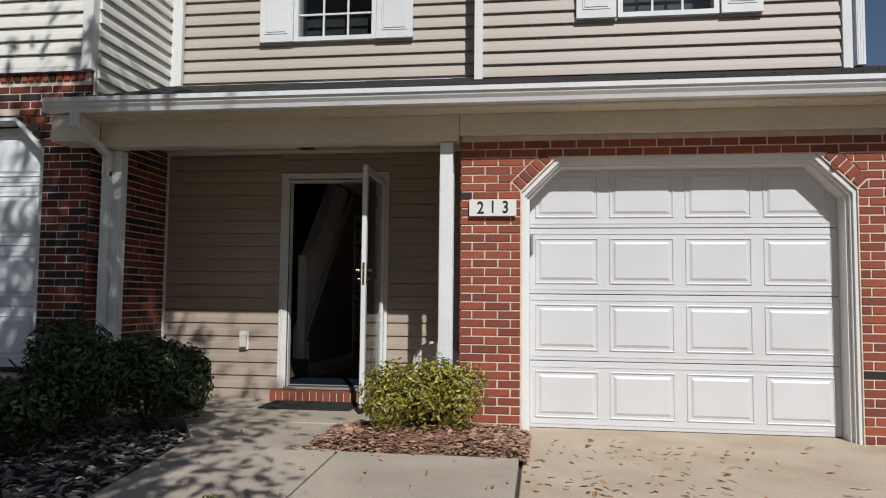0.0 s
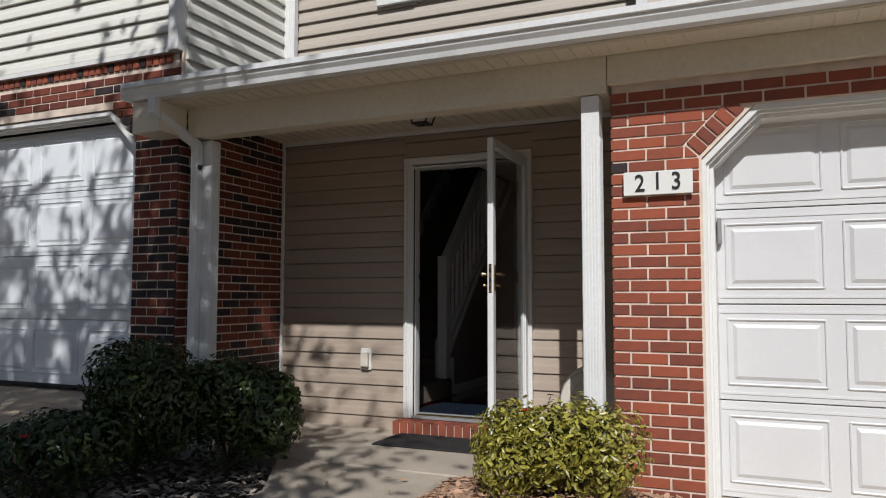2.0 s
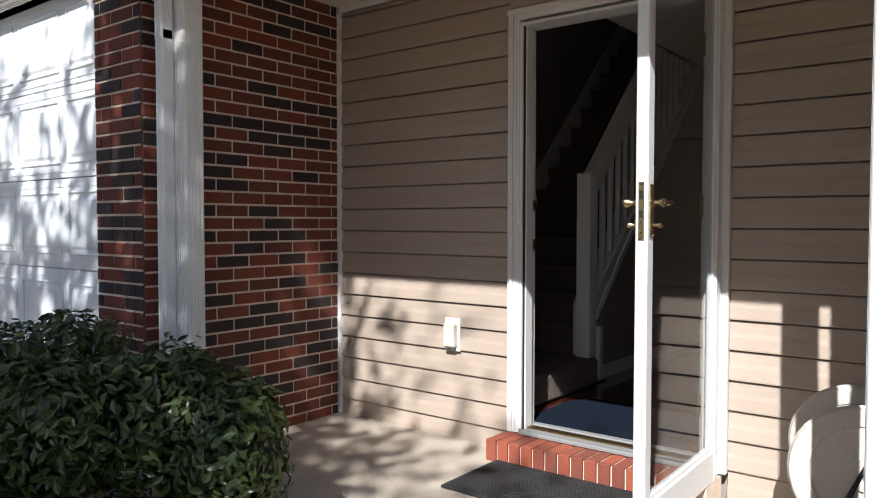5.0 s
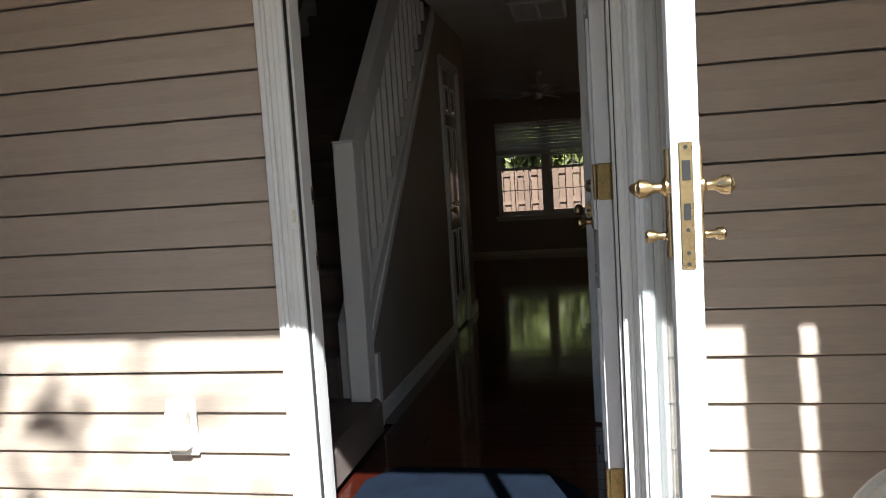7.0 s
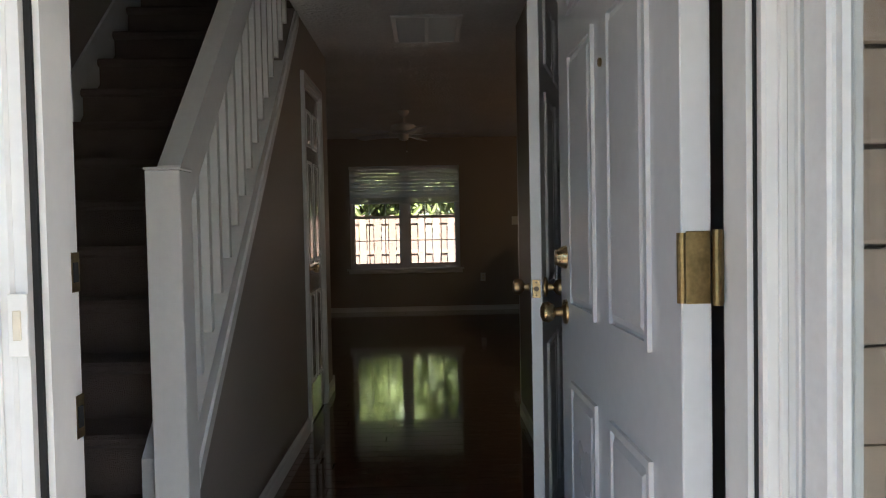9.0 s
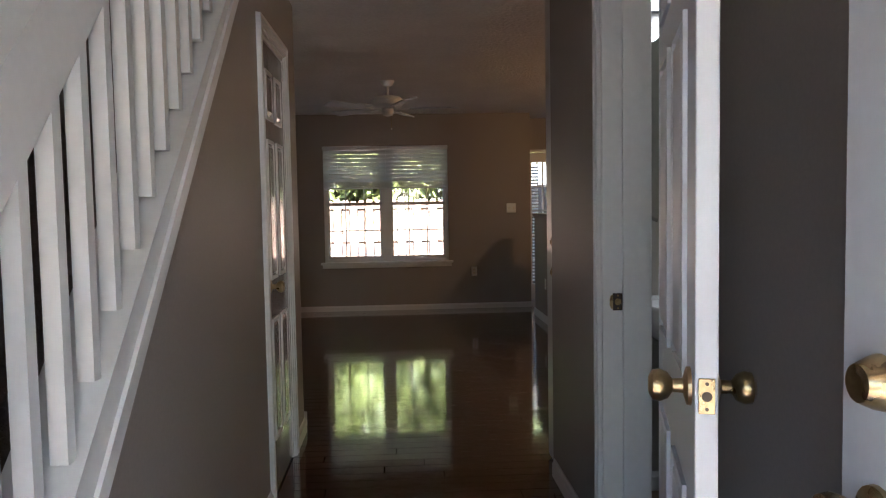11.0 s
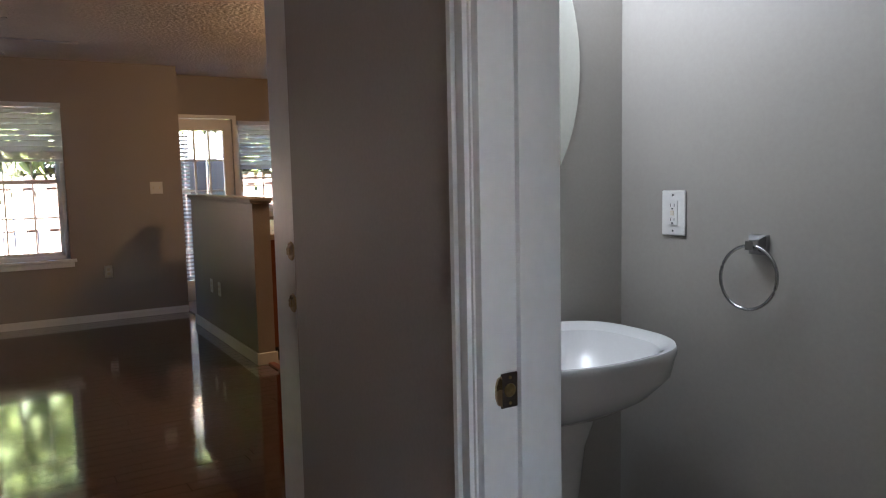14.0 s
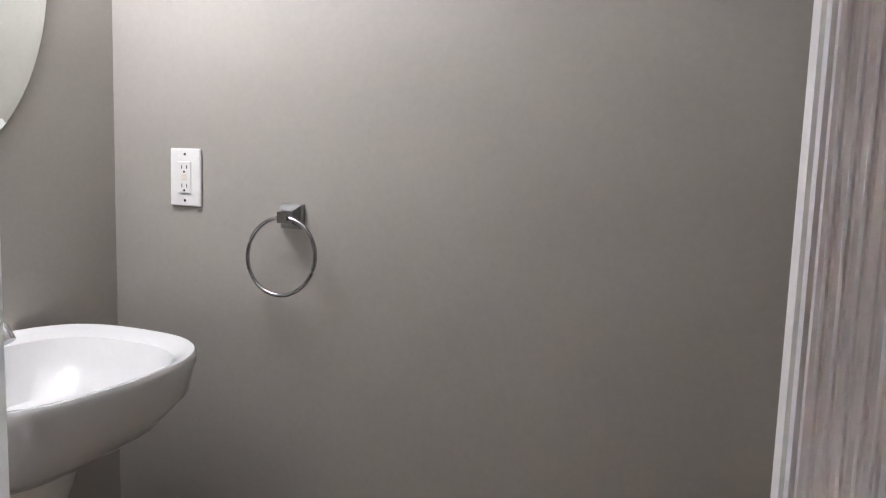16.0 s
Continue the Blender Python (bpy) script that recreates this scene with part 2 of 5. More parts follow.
def tube(bm, points, radius, steps=8, closed=False):
    """A round bar along the points."""
    pts = [Vector(p) for p in points]
    rings = []
    k = len(pts)
    for i, p in enumerate(pts):
        a = pts[(i - 1) % k] if closed or i else p
        b = pts[(i + 1) % k] if closed or i < k - 1 else p
        d = (b - a).normalized()
        side = d.orthogonal() if abs(d.z) > 0.9 else d.cross(Vector((0, 0, 1)))
        side.normalize()
        up = d.cross(side)
        rings.append([bm.verts.new(p + radius * (math.cos(t) * side + math.sin(t) * up))
                      for t in (2 * math.pi * j / steps for j in range(steps))])
    for i in range(k if closed else k - 1):
        a, b = rings[i], rings[(i + 1) % k]
        for j in range(steps):
            bm.faces.new((a[j], a[(j + 1) % steps], b[(j + 1) % steps], b[j]))
    if not closed:
        bm.faces.new(rings[0][::-1])
        bm.faces.new(rings[-1])
    return bm


def finish(name, bm, material, smooth=False):
    bmesh.ops.recalc_face_normals(bm, faces=bm.faces[:])
    mesh = bpy.data.meshes.new(name)
    bm.to_mesh(mesh)
    bm.free()
    mesh.materials.append(M[material])
    if smooth:
        mesh.shade_smooth()
        mesh.set_sharp_from_angle(angle=radians(38))
    return mesh


def part(name, bm, material, parent, label="", smooth=False):
    ob = new(name, finish(name, bm, material, smooth))
    ob.parent = parent
    return tagged(ob, label)


def thing(name, place, label, category, group="", turn=0):
    ob = new(name)
    ob.empty_display_size = 0.1
    ob.matrix_world = pose(*place, 0, 0, turn)
    return tagged(ob, label, category, group)


def structure(name, bm, material, smooth=False):
    return tagged(new(name, finish(name, bm, material, smooth)), kind="structure")


def stuff(name, mesh, label, category):
    return tagged(new(name, mesh), label, category, kind="stuff")


def B():
    return bmesh.new()


def wall(bm, axis, a0, a1, b0, b1, z0, z1, holes=()):
    """A wall along the axis from a0 to a1, from b0 to b1 thick, with holes (a0, a1, z0, z1)."""
    def put(p0, p1, q0, q1):
        if p1 - p0 > 1e-4 and q1 - q0 > 1e-4:
            if axis == "x":
                box(bm, p0, b0, q0, p1, b1, q1)
            else:
                box(bm, b0, p0, q0, b1, p1, q1)
    at = a0
    for h0, h1, hz0, hz1 in sorted(holes):
        put(at, h0, z0, z1)
        put(h0, h1, z0, hz0)
        put(h0, h1, hz1, z1)
        at = h1
    put(at, a1, z0, z1)
    return bm


def scatter_mesh(name, count, place, size, material, rng, flat=0.0, fold=0.25):
    """Many small folded leaves; place(rng) gives a point and a normal."""
    verts, faces = [], []
    for _ in range(count):
        p, nrm = place(rng)
        nrm = (nrm + Vector([rng.uniform(-1, 1) for _ in range(3)]) * (1 - flat)).normalized()
        u = nrm.orthogonal().normalized()
        u.rotate(Matrix.Rotation(rng.uniform(0, 6.28), 3, nrm))
        v = nrm.cross(u)
        s = size * rng.uniform(0.6, 1.35)
        k = len(verts)
        for a, b, c in ((-1, 0, 0), (-0.1, -0.42, fold * 0.6), (-0.1, 0.42, fold * 0.6), (1, 0, 0), (0.55, -0.33, fold * .5), (0.55, 0.33, fold * .5)):
            verts.append(tuple(p + u * (a * s) + v * (b * s) + nrm * (c * s)))
        faces += [(k, k + 1, k + 4, k + 3), (k, k + 3, k + 5, k + 2)]
    mesh = bpy.data.meshes.new(name)
    mesh.from_pydata(verts, [], faces)
    mesh.materials.append(M[material])
    return mesh


# ---- ground and paving ----
def fall(y):
    """Height of the ground: level by the house, falling to the street."""
    return -0.17 - max(0.0, -2.0 - y) * 0.05 if y > -12 else -0.67


bm = B()
xs = [-120, -40, -14, -8, -5.5, -4, -3, -2.3, -1.5, -0.6, 0, 1, 2, 3, 4, 5, 6, 8, 14, 40, 120]
ys = [-120, -40, -20, -12, -8, -6, -5, -4, -3, -2, -1, 0, 8, 9.4, 12, 16, 24, 60, 140]
grid = [[bm.verts.new((x, y, fall(y) - (0.03 if y < 0.5 else 0.10))) for x in xs] for y in ys]
for r0, r1 in zip(grid, grid[1:]):
    for i in range(len(xs) - 1):
        bm.faces.new((r0[i], r0[i + 1], r1[i + 1], r1[i]))
structure("ground", bm, "soil")


def slab(name, outline, top, thick, material):
    bm = B()
    lo = [bm.verts.new((x, y, top(y) - thick)) for x, y in outline]
    hi = [bm.verts.new((x, y, top(y))) for x, y in outline]
    k = len(outline)
    bm.faces.new(lo[::-1])
    bm.faces.new(hi)
    for i in range(k):
        bm.faces.new((lo[i], lo[(i + 1) % k], hi[(i + 1) % k], hi[i]))
    bmesh.ops.bevel(bm, geom=bm.edges[:], offset=0.008, segments=1, affect="EDGES")
    return structure(name, bm, material)


slab("porch_slab", [(-1.77, 0.0), (-1.77, -1.27), (1.41, -1.27), (1.41, 0.0)], lambda y: -0.125, 0.16, "concrete")
slab("pavement", [(-0.85, -1.285), (-0.42, -2.0), (-0.36, -2.62), (-0.33, -3.55), (0.70, -3.55), (0.70, -2.2), (0.5, -2.05), (0.42, -1.285)], lambda y: fall(y) + 0.04, 0.12, "concrete")
slab("pavement", [(0.715, -2.215), (0.715, -3.55), (1.91, -3.55), (1.91, -2.215)], lambda y: fall(y) + 0.038, 0.12, "concrete")
slab("driveway", [(1.93, -0.95), (1.93, -7.9), (4.9, -7.9), (4.9, -0.95)], lambda y: fall(y) + 0.03, 0.14, "concrete_new")
slab("driveway", [(1.93, -7.92), (1.93, -12), (4.9, -12), (4.9, -7.92)], lambda y: fall(y) + 0.03, 0.14, "concrete_new")
slab("driveway", [(-5.4, -0.95), (-5.4, -12), (-2.32, -12), (-2.32, -0.95)], lambda y: 0.2 - 0.075 * max(0, -1.5 - y), 0.7, "concrete_new")
slab("road", [(-60, -12.1), (-60, -19), (60, -19), (60, -12.1)], lambda y: -0.62, 0.1, "asphalt")

# ---- shell of the house ----
bm = wall(B(), "x", -1.77, 1.41, 0.03, 0.085, -0.2, 2.62, [(-0.46, 0.478, -0.2, 2.05)])
front_wall = structure("wall_front", bm, "wall")
bm = wall(B(), "x", -1.77, 1.43, 0.03, 0.14, 2.62, 5.4, [(-0.40, 0.36, 3.5, 4.75)])
upper_left = structure("wall_upper_left", bm, "siding_up")
bm = wall(B(), "x", 1.43, 4.74, -0.27, -0.14, 2.3, 5.4, [(2.75, 3.62, 3.5, 4.75)])
upper_right = structure("wall_upper_right", bm, "siding_up")
structure("wall_hall_left", wall(B(), "y", 4.42, 9.29, -2.6, -2.48, 0, 2.4), "wall")
bm = wall(B(), "y", 3.30, 4.42, -0.79, -0.67, 0, 2.4, [(3.39, 4.01, 0, 2.04)])
structure("wall_closet", bm, "wall")
bm = prism(B(), [(1.26, 0), (3.30, 0), (3.30, 2.4), (3.19, 2.4), (1.26, 0.50)], -0.79, -0.67, "x")
structure("wall_under_stair", bm, "wall")
structure("wall_stair_left", wall(B(), "y", 0.087, 5.2, -1.77, -1.65, 0, 5.2), "wall")
structure("wall_stair_back", wall(B(), "x", -2.6, -0.79, 4.42, 4.54, 0, 2.4), "wall")
structure("wall_stair_top", wall(B(), "x", -1.65, -0.67, 4.6, 4.72, 2.6, 5.2), "wall")
structure("wall_stair_right_upper", wall(B(), "y", 0.14, 4.6, -0.67, -0.55, 2.62, 5.2), "wall")
bm = wall(B(), "y", 0.087, 3.632, 0.61, 0.73, 0, 2.4, [(2.012, 2.758, 0, 2.05)])
structure("wall_hall_right", bm, "wall")
structure("wall_hall_end", wall(B(), "x", 0.73, 5.2, 3.52, 3.64, 0, 2.4), "wall")
structure("wall_bath_mirror", wall(B(), "x", 0.73, 1.68, 3.39, 3.50, 0, 2.4), "wall_bath")
structure("wall_bath_far", wall(B(), "y", 0.9, 3.39, 1.56, 1.68, 0, 2.4), "wall_bath")
structure("wall_bath_near", wall(B(), "x", 0.73, 1.56, 0.9, 1.02, 0, 2.4), "wall_bath")
bm = wall(B(), "y", 1.02, 3.39, 0.732, 0.768, 0, 2.4, [(2.012, 2.758, 0, 2.05)])
structure("wall_bath_hall_side", bm, "wall_bath")
bm = wall(B(), "x", -2.6, 1.51, 9.29, 9.43, -0.2, 2.4, [(-1.03, 0.49, 0.60, 2.02)])
structure("wall_living_window", bm, "wall")
structure("wall_living_return", wall(B(), "y", 9.43, 9.9, 1.38, 1.51, -0.2, 2.4), "wall")
bm = wall(B(), "x", 1.51, 5.2, 9.9, 10.04, -0.2, 2.4, [(1.60, 2.20, 0, 1.96), (2.24, 3.1, 0.95, 1.94)])
structure("wall_kitchen_window", bm, "wall")
structure("wall_kitchen_right", wall(B(), "y", 3.64, 9.9, 5.2, 5.32, 0, 2.4), "wall")
structure("wall_garage_side", wall(B(), "y", -1.0, 3.5, 4.95, 5.07, -0.2, 2.4), "wall")
structure("wall_house_left_back", wall(B(), "y", 4.54, 9.29, -2.75, -2.62, -0.2, 2.62), "siding_up")
bm = B()
box(bm, -0.67, 0.087, 2.4, 5.2, 10.04, 2.6)
box(bm, -2.6, 4.42, 2.4, -0.67, 9.43, 2.6)
structure("ceiling", bm, "ceiling")
structure("ceiling_stairwell", box(B(), -1.77, 0.14, 5.2, -0.55, 4.72, 5.3), "ceiling")
bm = B()
box(bm, -1.77, 0.087, -0.12, 0.61, 4.54, -0.016)
box(bm, 0.61, 0.9, -0.12, 5.2, 3.64, -0.016)
box(bm, -2.6, 4.54, -0.12, 1.51, 9.29, -0.016)
box(bm, -0.67, 3.64, -0.121, 1.6, 4.54, -0.017)
floor = structure("floor", bm, "under")
structure("floor_kitchen", box(B(), 1.53, 3.64, -0.12, 5.2, 9.9, 0.0), "tile")
structure("floor_bath", box(B(), 0.63, 1.02, -0.015, 1.56, 3.39, 0.0), "tile")
bm = B()
box(bm, -8.5, -1.3, 5.4, 5.3, 5.3, 5.6)
box(bm, -6.0, 5.3, 2.62, 5.4, 10.1, 2.75)
structure("roof_main", bm, "shingle")

# baseboards with a moulded top
def baseboard(axis, a0, a1, at, out, h=0.085):
    t = 0.014 * out
    prof = [(at, 0), (at + t, 0), (at + t, h * 0.72), (at + t * 0.5, h * 0.84), (at + t * 0.35, h), (at, h)]
    structure("baseboard", prism(B(), prof, a0, a1, axis), "white")


baseboard("y", 1.30, 3.33, -0.67, 1)
baseboard("y", 4.07, 4.42, -0.67, 1)
baseboard("y", 2.86, 3.60, 0.61, -1)
baseboard("y", 0.16, 1.965, 0.61, -1)
baseboard("x", -2.48, 1.51, 9.29, -1, 0.066)
baseboard("x", -2.48, -0.67, 4.54, 1)
baseboard("y", 4.54, 9.29, -2.48, 1)
baseboard("x", 0.74, 1.56, 3.39, -1)
baseboard("y", 1.02, 3.39, 1.56, -1)


def casing(parent_name, axis, a0, a1, top, at, out, w=0.058, t=0.018, material="white"):
    """Moulded frame round an opening whose edges are a0, a1 and top."""
    bm = B()
    for k, (lo, hi, d) in enumerate(((0.0, 1.0, 0.5), (0.12, 0.42, 1.0), (0.5, 0.66, 0.8), (0.74, 0.97, 1.15))):
        d *= t
        for s0, s1 in ((a0 - w * hi, a0 - w * lo), (a1 + w * lo, a1 + w * hi)):
            y0, y1 = sorted((at, at + d * out))
            if axis == "x":
                box(bm, s0, y0, 0, s1, y1, top + w * lo)
            else:
                box(bm, y0, s0, 0, y1, s1, top + w * lo)
        y0, y1 = sorted((at, at + d * out))
        if axis == "x":
            box(bm, a0 - w * hi, y0, top + w * lo + 0.0005, a1 + w * hi, y1, top + w * hi)
        else:
            box(bm, y0, a0 - w * hi, top + w * lo + 0.0005, y1, a1 + w * hi, top + w * hi)
    return structure(parent_name, bm, material)


def jambs(name, axis, a0, a1, top, b0, b1, t=0.018, material="white", stop=True):
    bm = B()
    def put(p0, p1, q0, q1, c0, c1):
        if axis == "x":
            box(bm, p0, c0, q0, p1, c1, q1)
        else:
            box(bm, c0, p0, q0, c1, p1, q1)
    put(a0 - 0.001, a0 + t, 0, top - t, b0, b1)
    put(a1 - t, a1 + 0.001, 0, top - t, b0, b1)
    put(a0, a1, top - t, top, b0, b1)
    if stop:
        m0, m1 = b0 + (b1 - b0) * 0.42, b0 + (b1 - b0) * 0.72
        put(a0 + t, a0 + t + 0.012, 0, top - t - 0.012, m0, m1)
        put(a1 - t - 0.012, a1 - t, 0, top - t - 0.012, m0, m1)
        put(a0 + t, a1 - t, top - t - 0.012, top - t, m0, m1)
    return structure(name, bm, material)


casing("trim_closet", "y", 3.39, 4.01, 2.035, -0.67, 1)
jambs("trim_closet_jamb", "y", 3.39, 4.01, 2.035, -0.79, -0.67, stop=False)
casing("trim_bath", "y", 2.022, 2.758, 2.045, 0.61, -1, w=0.052)
jambs("trim_bath_jamb", "y", 2.012, 2.758, 2.05, 0.605, 0.771)
casing("trim_bath_inside", "y", 2.022, 2.758, 2.045, 0.769, 1)

# end of the hall: narrow white cased post with two brass strikes
bm = B()
box(bm, 0.634, 3.634, 0, 0.754, 3.885, 2.39, 0.02)
structure("trim_hall_end", bm, "white", True)
for z in (1.10, 0.955):
    st = thing("strike_plate", (0.630, 3.712, z), "small polished brass strike plate on white hall door trim", "strike plate", "hall end strikes")
    part("plate", lathe(B(), [(0.024, -0.004), (0.027, 0.0), (0.022, 0.004), (0.012, 0.007)], axis="x", steps=16), "brass", st)
    part("latch_hole", box(B(), -0.011, -0.009, -0.01, -0.006, 0.009, 0.01), "oldbrass", st)

# ---- six panel doors ----
def door_leaf(name, w, h, t, place, turn, label, knob_z=0.93, deadbolt=False, peep=False, material="white", knob="brass", hinges="oldbrass", latch_plate=True, big_hinge=False, grain=False, edge_highlight=None):
    """Hinged along its local z axis; the leaf runs along +x and is t thick from y 0 to t."""
    d = thing(name, place, label, "door", turn=turn)
    bm = B()
    box(bm, 0, 0, 0, w, t, h, 0.002)
    part("leaf", bm, material, d)
    st = 0.115 * w / 0.76
    mid = w / 2
    rows = ((0.24, 0.79), (0.97, 1.60), (1.69, 1.91))
    for z0, z1 in rows:
        for x0, x1 in ((st, mid - st * 0.42), (mid + st * 0.42, w - st)):
            z0s, z1s = z0 * h / 2.03, z1 * h / 2.03
            mould, centre = B(), B()
            for y, s in ((0, -1), (t, 1)):
                bm = mould
                f = 0.015
                for (a, b, c, e) in ((x0, z0s, x1, z0s + f), (x0, z1s - f, x1, z1s), (x0, z0s + f, x0 + f, z1s - f), (x1 - f, z0s + f, x1, z1s - f)):
                    y0, y1 = sorted((y, y + s * 0.008))
                    box(bm, a, y0, b, c, y1, e)
                g = 0.036
                bm = centre
                y0, y1 = y, y + s * 0.008
                v = [bm.verts.new(p) for p in ((x0 + f + .006, y0, z0s + f + .006), (x1 - f - .006, y0, z0s + f + .006), (x1 - f - .006, y0, z1s - f - .006), (x0 + f + .006, y0, z1s - f - .006))]
                u = [bm.verts.new(p) for p in ((x0 + g, y1, z0s + g), (x1 - g, y1, z0s + g), (x1 - g, y1, z1s - g), (x0 + g, y1, z1s - g))]
                bm.faces.new(u)
                for i in range(4):
                    bm.faces.new((v[i], v[(i + 1) % 4], u[(i + 1) % 4], u[i]))
            part("panel", centre, material, d)
            part("panel_moulding", mould, edge_highlight or material, d)
    kx = w - 0.065
    kn = part("knob", lathe(lathe(B(), [(0.032, t), (0.031, t + .006), (0.012, t + .012), (0.011, t + .028), (0.022, t + .036), (0.027, t + .048), (0.025, t + .06), (0.014, t + .066)], (kx, 0, knob_z), "y"),
              [(0.032, 0), (0.031, -.006), (0.012, -.012), (0.011, -.028), (0.022, -.036), (0.027, -.048), (0.025, -.06), (0.014, -.066)], (kx, 0, knob_z), "y"), knob, d, smooth=True)
    if deadbolt:
        part("deadbolt", lathe(lathe(B(), [(0.03, t), (0.028, t + .008), (0.022, t + .022), (0.02, t + .026)], (kx, 0, knob_z + 0.14), "y"),
             [(0.03, 0), (0.028, -.008), (0.022, -.022), (0.02, -.026)], (kx, 0, knob_z + 0.14), "y"), knob, d, smooth=True)
    if latch_plate:
        bm = B()
        box(bm, w, t / 2 - 0.0125, knob_z - 0.028, w + 0.0025, t / 2 + 0.0125, knob_z + 0.028, 0.001)
        pl = part("latch_plate", bm, knob, d)
        bm = B()
        lathe(bm, [(0.008, w + 0.003), (0.008, w + 0.0045)], (0, t / 2, knob_z), "x", 12)
        for dz in (-0.02, 0.02):
            lathe(bm, [(0.003, w + 0.003), (0.003, w + 0.0045)], (0, t / 2, knob_z + dz), "x", 8)
        part("latch", bm, "bronze", pl)
    if peep:
        part("peephole", lathe(B(), [(0.009, t), (0.009, t + .004), (0.006, t + .006)], (w / 2, 0, 1.5), "y", 14), knob, d, smooth=True)
    for z in (0.22, h / 2 + (0.10 if big_hinge else 0), h - 0.2):
        bm = B()
        tube(bm, [(-0.006, t + 0.002, z - 0.05), (-0.006, t + 0.002, z + 0.05)], 0.0065, 10)
        box(bm, -0.004, 0.004, z - 0.048, -0.001, t, z + 0.048)
        if big_hinge:
            box(bm, -0.0025, 0.002, z - 0.052, 0.0, t - 0.006, z + 0.052, 0.001)
            tube(bm, [(-0.006, -0.006, z - 0.054), (-0.006, -0.006, z + 0.054)], 0.0075, 12)
            box(bm, -0.0045, -0.030, z - 0.052, -0.002, -0.010, z + 0.052, 0.001)
            for sy, sz in ((0.02, -0.035), (0.03, -0.012), (0.02, 0.012), (0.03, 0.038)):
                lathe(bm, [(0.004, -0.0035), (0.003, -0.004)], (0, sy, z + sz), "x", 8)
        part("hinge", bm, hinges, d)
    if grain:
        for k in range(21):
            x = 0.004 + k * 0.0052
            part("grain_ridge", prism(B(), [(x, -0.0002), (x + 0.0012, -0.0013), (x + 0.0030, -0.0013), (x + 0.0042, -0.0002)], 0.002, h - 0.002, "z"), material, d)
    return d


# front door, wide open; bathroom door, folded back into the hall; closet door, shut
door_leaf("front_door", 0.90, 2.02, 0.044, (0.449, 0.104, 0.008), 90.6,
          "white six-panel steel front door standing open inwards, brass knob and deadbolt", 0.95, True, True, material="door_white", latch_plate=True, big_hinge=True)
door_leaf("bathroom_door", 0.75, 2.02, 0.035, (0.594, 2.035, 0.012), 0, "white six-panel bathroom door with brass knobs, folded back into the hall",
          0.972, material="smooth_white", hinges="white", grain=True).matrix_world = pose(0.560, 2.050, 0.012, 0, 0, 254.5)
# closet mouldings are white to paint in the gloss highlights along the panel edges
door_leaf("closet_door", 0.582, 2.0, 0.035, (-0.672, 4.07, 0.012), -90, "glossy taupe-painted six-panel closet door, shut, highlights painted as white panel edges, brass knob and white hinges",
          0.93, material="closet", edge_highlight="white", hinges="white", latch_plate=False).matrix_world = pose(-0.708, 3.992, 0.012, 0, 0, 270.0)

# ---- front entrance ----
bm = B()
for x0, x1 in ((-0.53, -0.46), (0.46, 0.565)):
    box(bm, x0, -0.035, -0.02, x1, 0.03, 2.05, 0.004)
    for k, (e, d) in enumerate(((0.012, 0.006), (0.026, 0.011), (0.044, 0.006))):
        a = x0 + e * (x1 - x0) / 0.07
        box(bm, a, -0.035 - d, -0.02, a + 0.011, -0.034, 2.05 + 0.012 * (k + 1), 0.002)
box(bm, -0.53, -0.035, 2.05, 0.565, 0.03, 2.11, 0.004)
box(bm, -0.53, -0.046, 2.078, 0.565, -0.036, 2.104, 0.004)
structure("trim_entrance", bm, "white")
bm = B()
for s in (-1, 1):
    e = 0.02 if s > 0 else 0.0
    x0, x1 = sorted((s * (0.445 + e), s * (0.46 + e * 0.9)))
    box(bm, x0, -0.03, 0, x1, 0.100, 2.035)
    x0, x1 = sorted((s * (0.43 + e), s * (0.445 + e)))
    box(bm, x0, -0.01, 0, x1, 0.050, 2.02)
box(bm, -0.445, -0.03, 2.02, 0.445, 0.100, 2.035)
structure("trim_entrance_jamb", bm, "white")
structure("trim_entrance_inside", box(B(), -0.52, 0.087, 0, -0.462, 0.103, 2.09), "white")
bm = B()
for x0, x1 in ((-0.4448, -0.437), (0.457, 0.4648)):
    box(bm, x0, 0.0505, 0.01, x1, 0.056, 2.018)
    box(bm, x0, -0.0185, 0.0, x1, -0.0125, 2.018)
structure("weatherstrip", bm, "dark")
bm = B()
box(bm, -0.445, -0.06, -0.02, 0.445, 0.06, 0.0, 0.004)
box(bm, -0.445, 0.06, -0.02, 0.445, 0.105, 0.012, 0.004)
structure("door_sill", bm, "bluesill")
bm = B()
for k in range(3):
    box(bm, -0.44, 0.005 + k * 0.018, 0.0, 0.44, 0.013 + k * 0.018, 0.008)
structure("door_sill_tread", bm, "oldbrass")
for z, hh in ((1.13, 0.055), (0.93, 0.06)):
    sp = thing("strike_plate", (-0.443, 0.085, z), "tarnished strike plate let into the white entrance jamb", "strike plate", "entrance strikes")
    part("plate", box(B(), -0.001, -0.013, -hh / 2, 0.002, 0.013, hh / 2, 0.001), "oldbrass", sp)
    part("latch_hole", box(B(), 0.0015, -0.007, -hh / 4, 0.003, 0.007, hh / 4), "dark", sp)
sp = thing("storm_strike", (-0.448, -0.046, 1.075), "small white latch strike on the entrance trim", "strike plate")
part("plate", box(B(), -0.012, -0.004, -0.038, 0.012, 0.0, 0.038, 0.001), "plate", sp)
part("bar", box(B(), -0.005, -0.007, -0.018, 0.005, -0.004, 0.018, 0.001), "cream", sp)
sp = thing("bath_strike", (0.660, 2.7385, 0.939), "brass strike plate on the white bathroom door jamb", "strike plate")
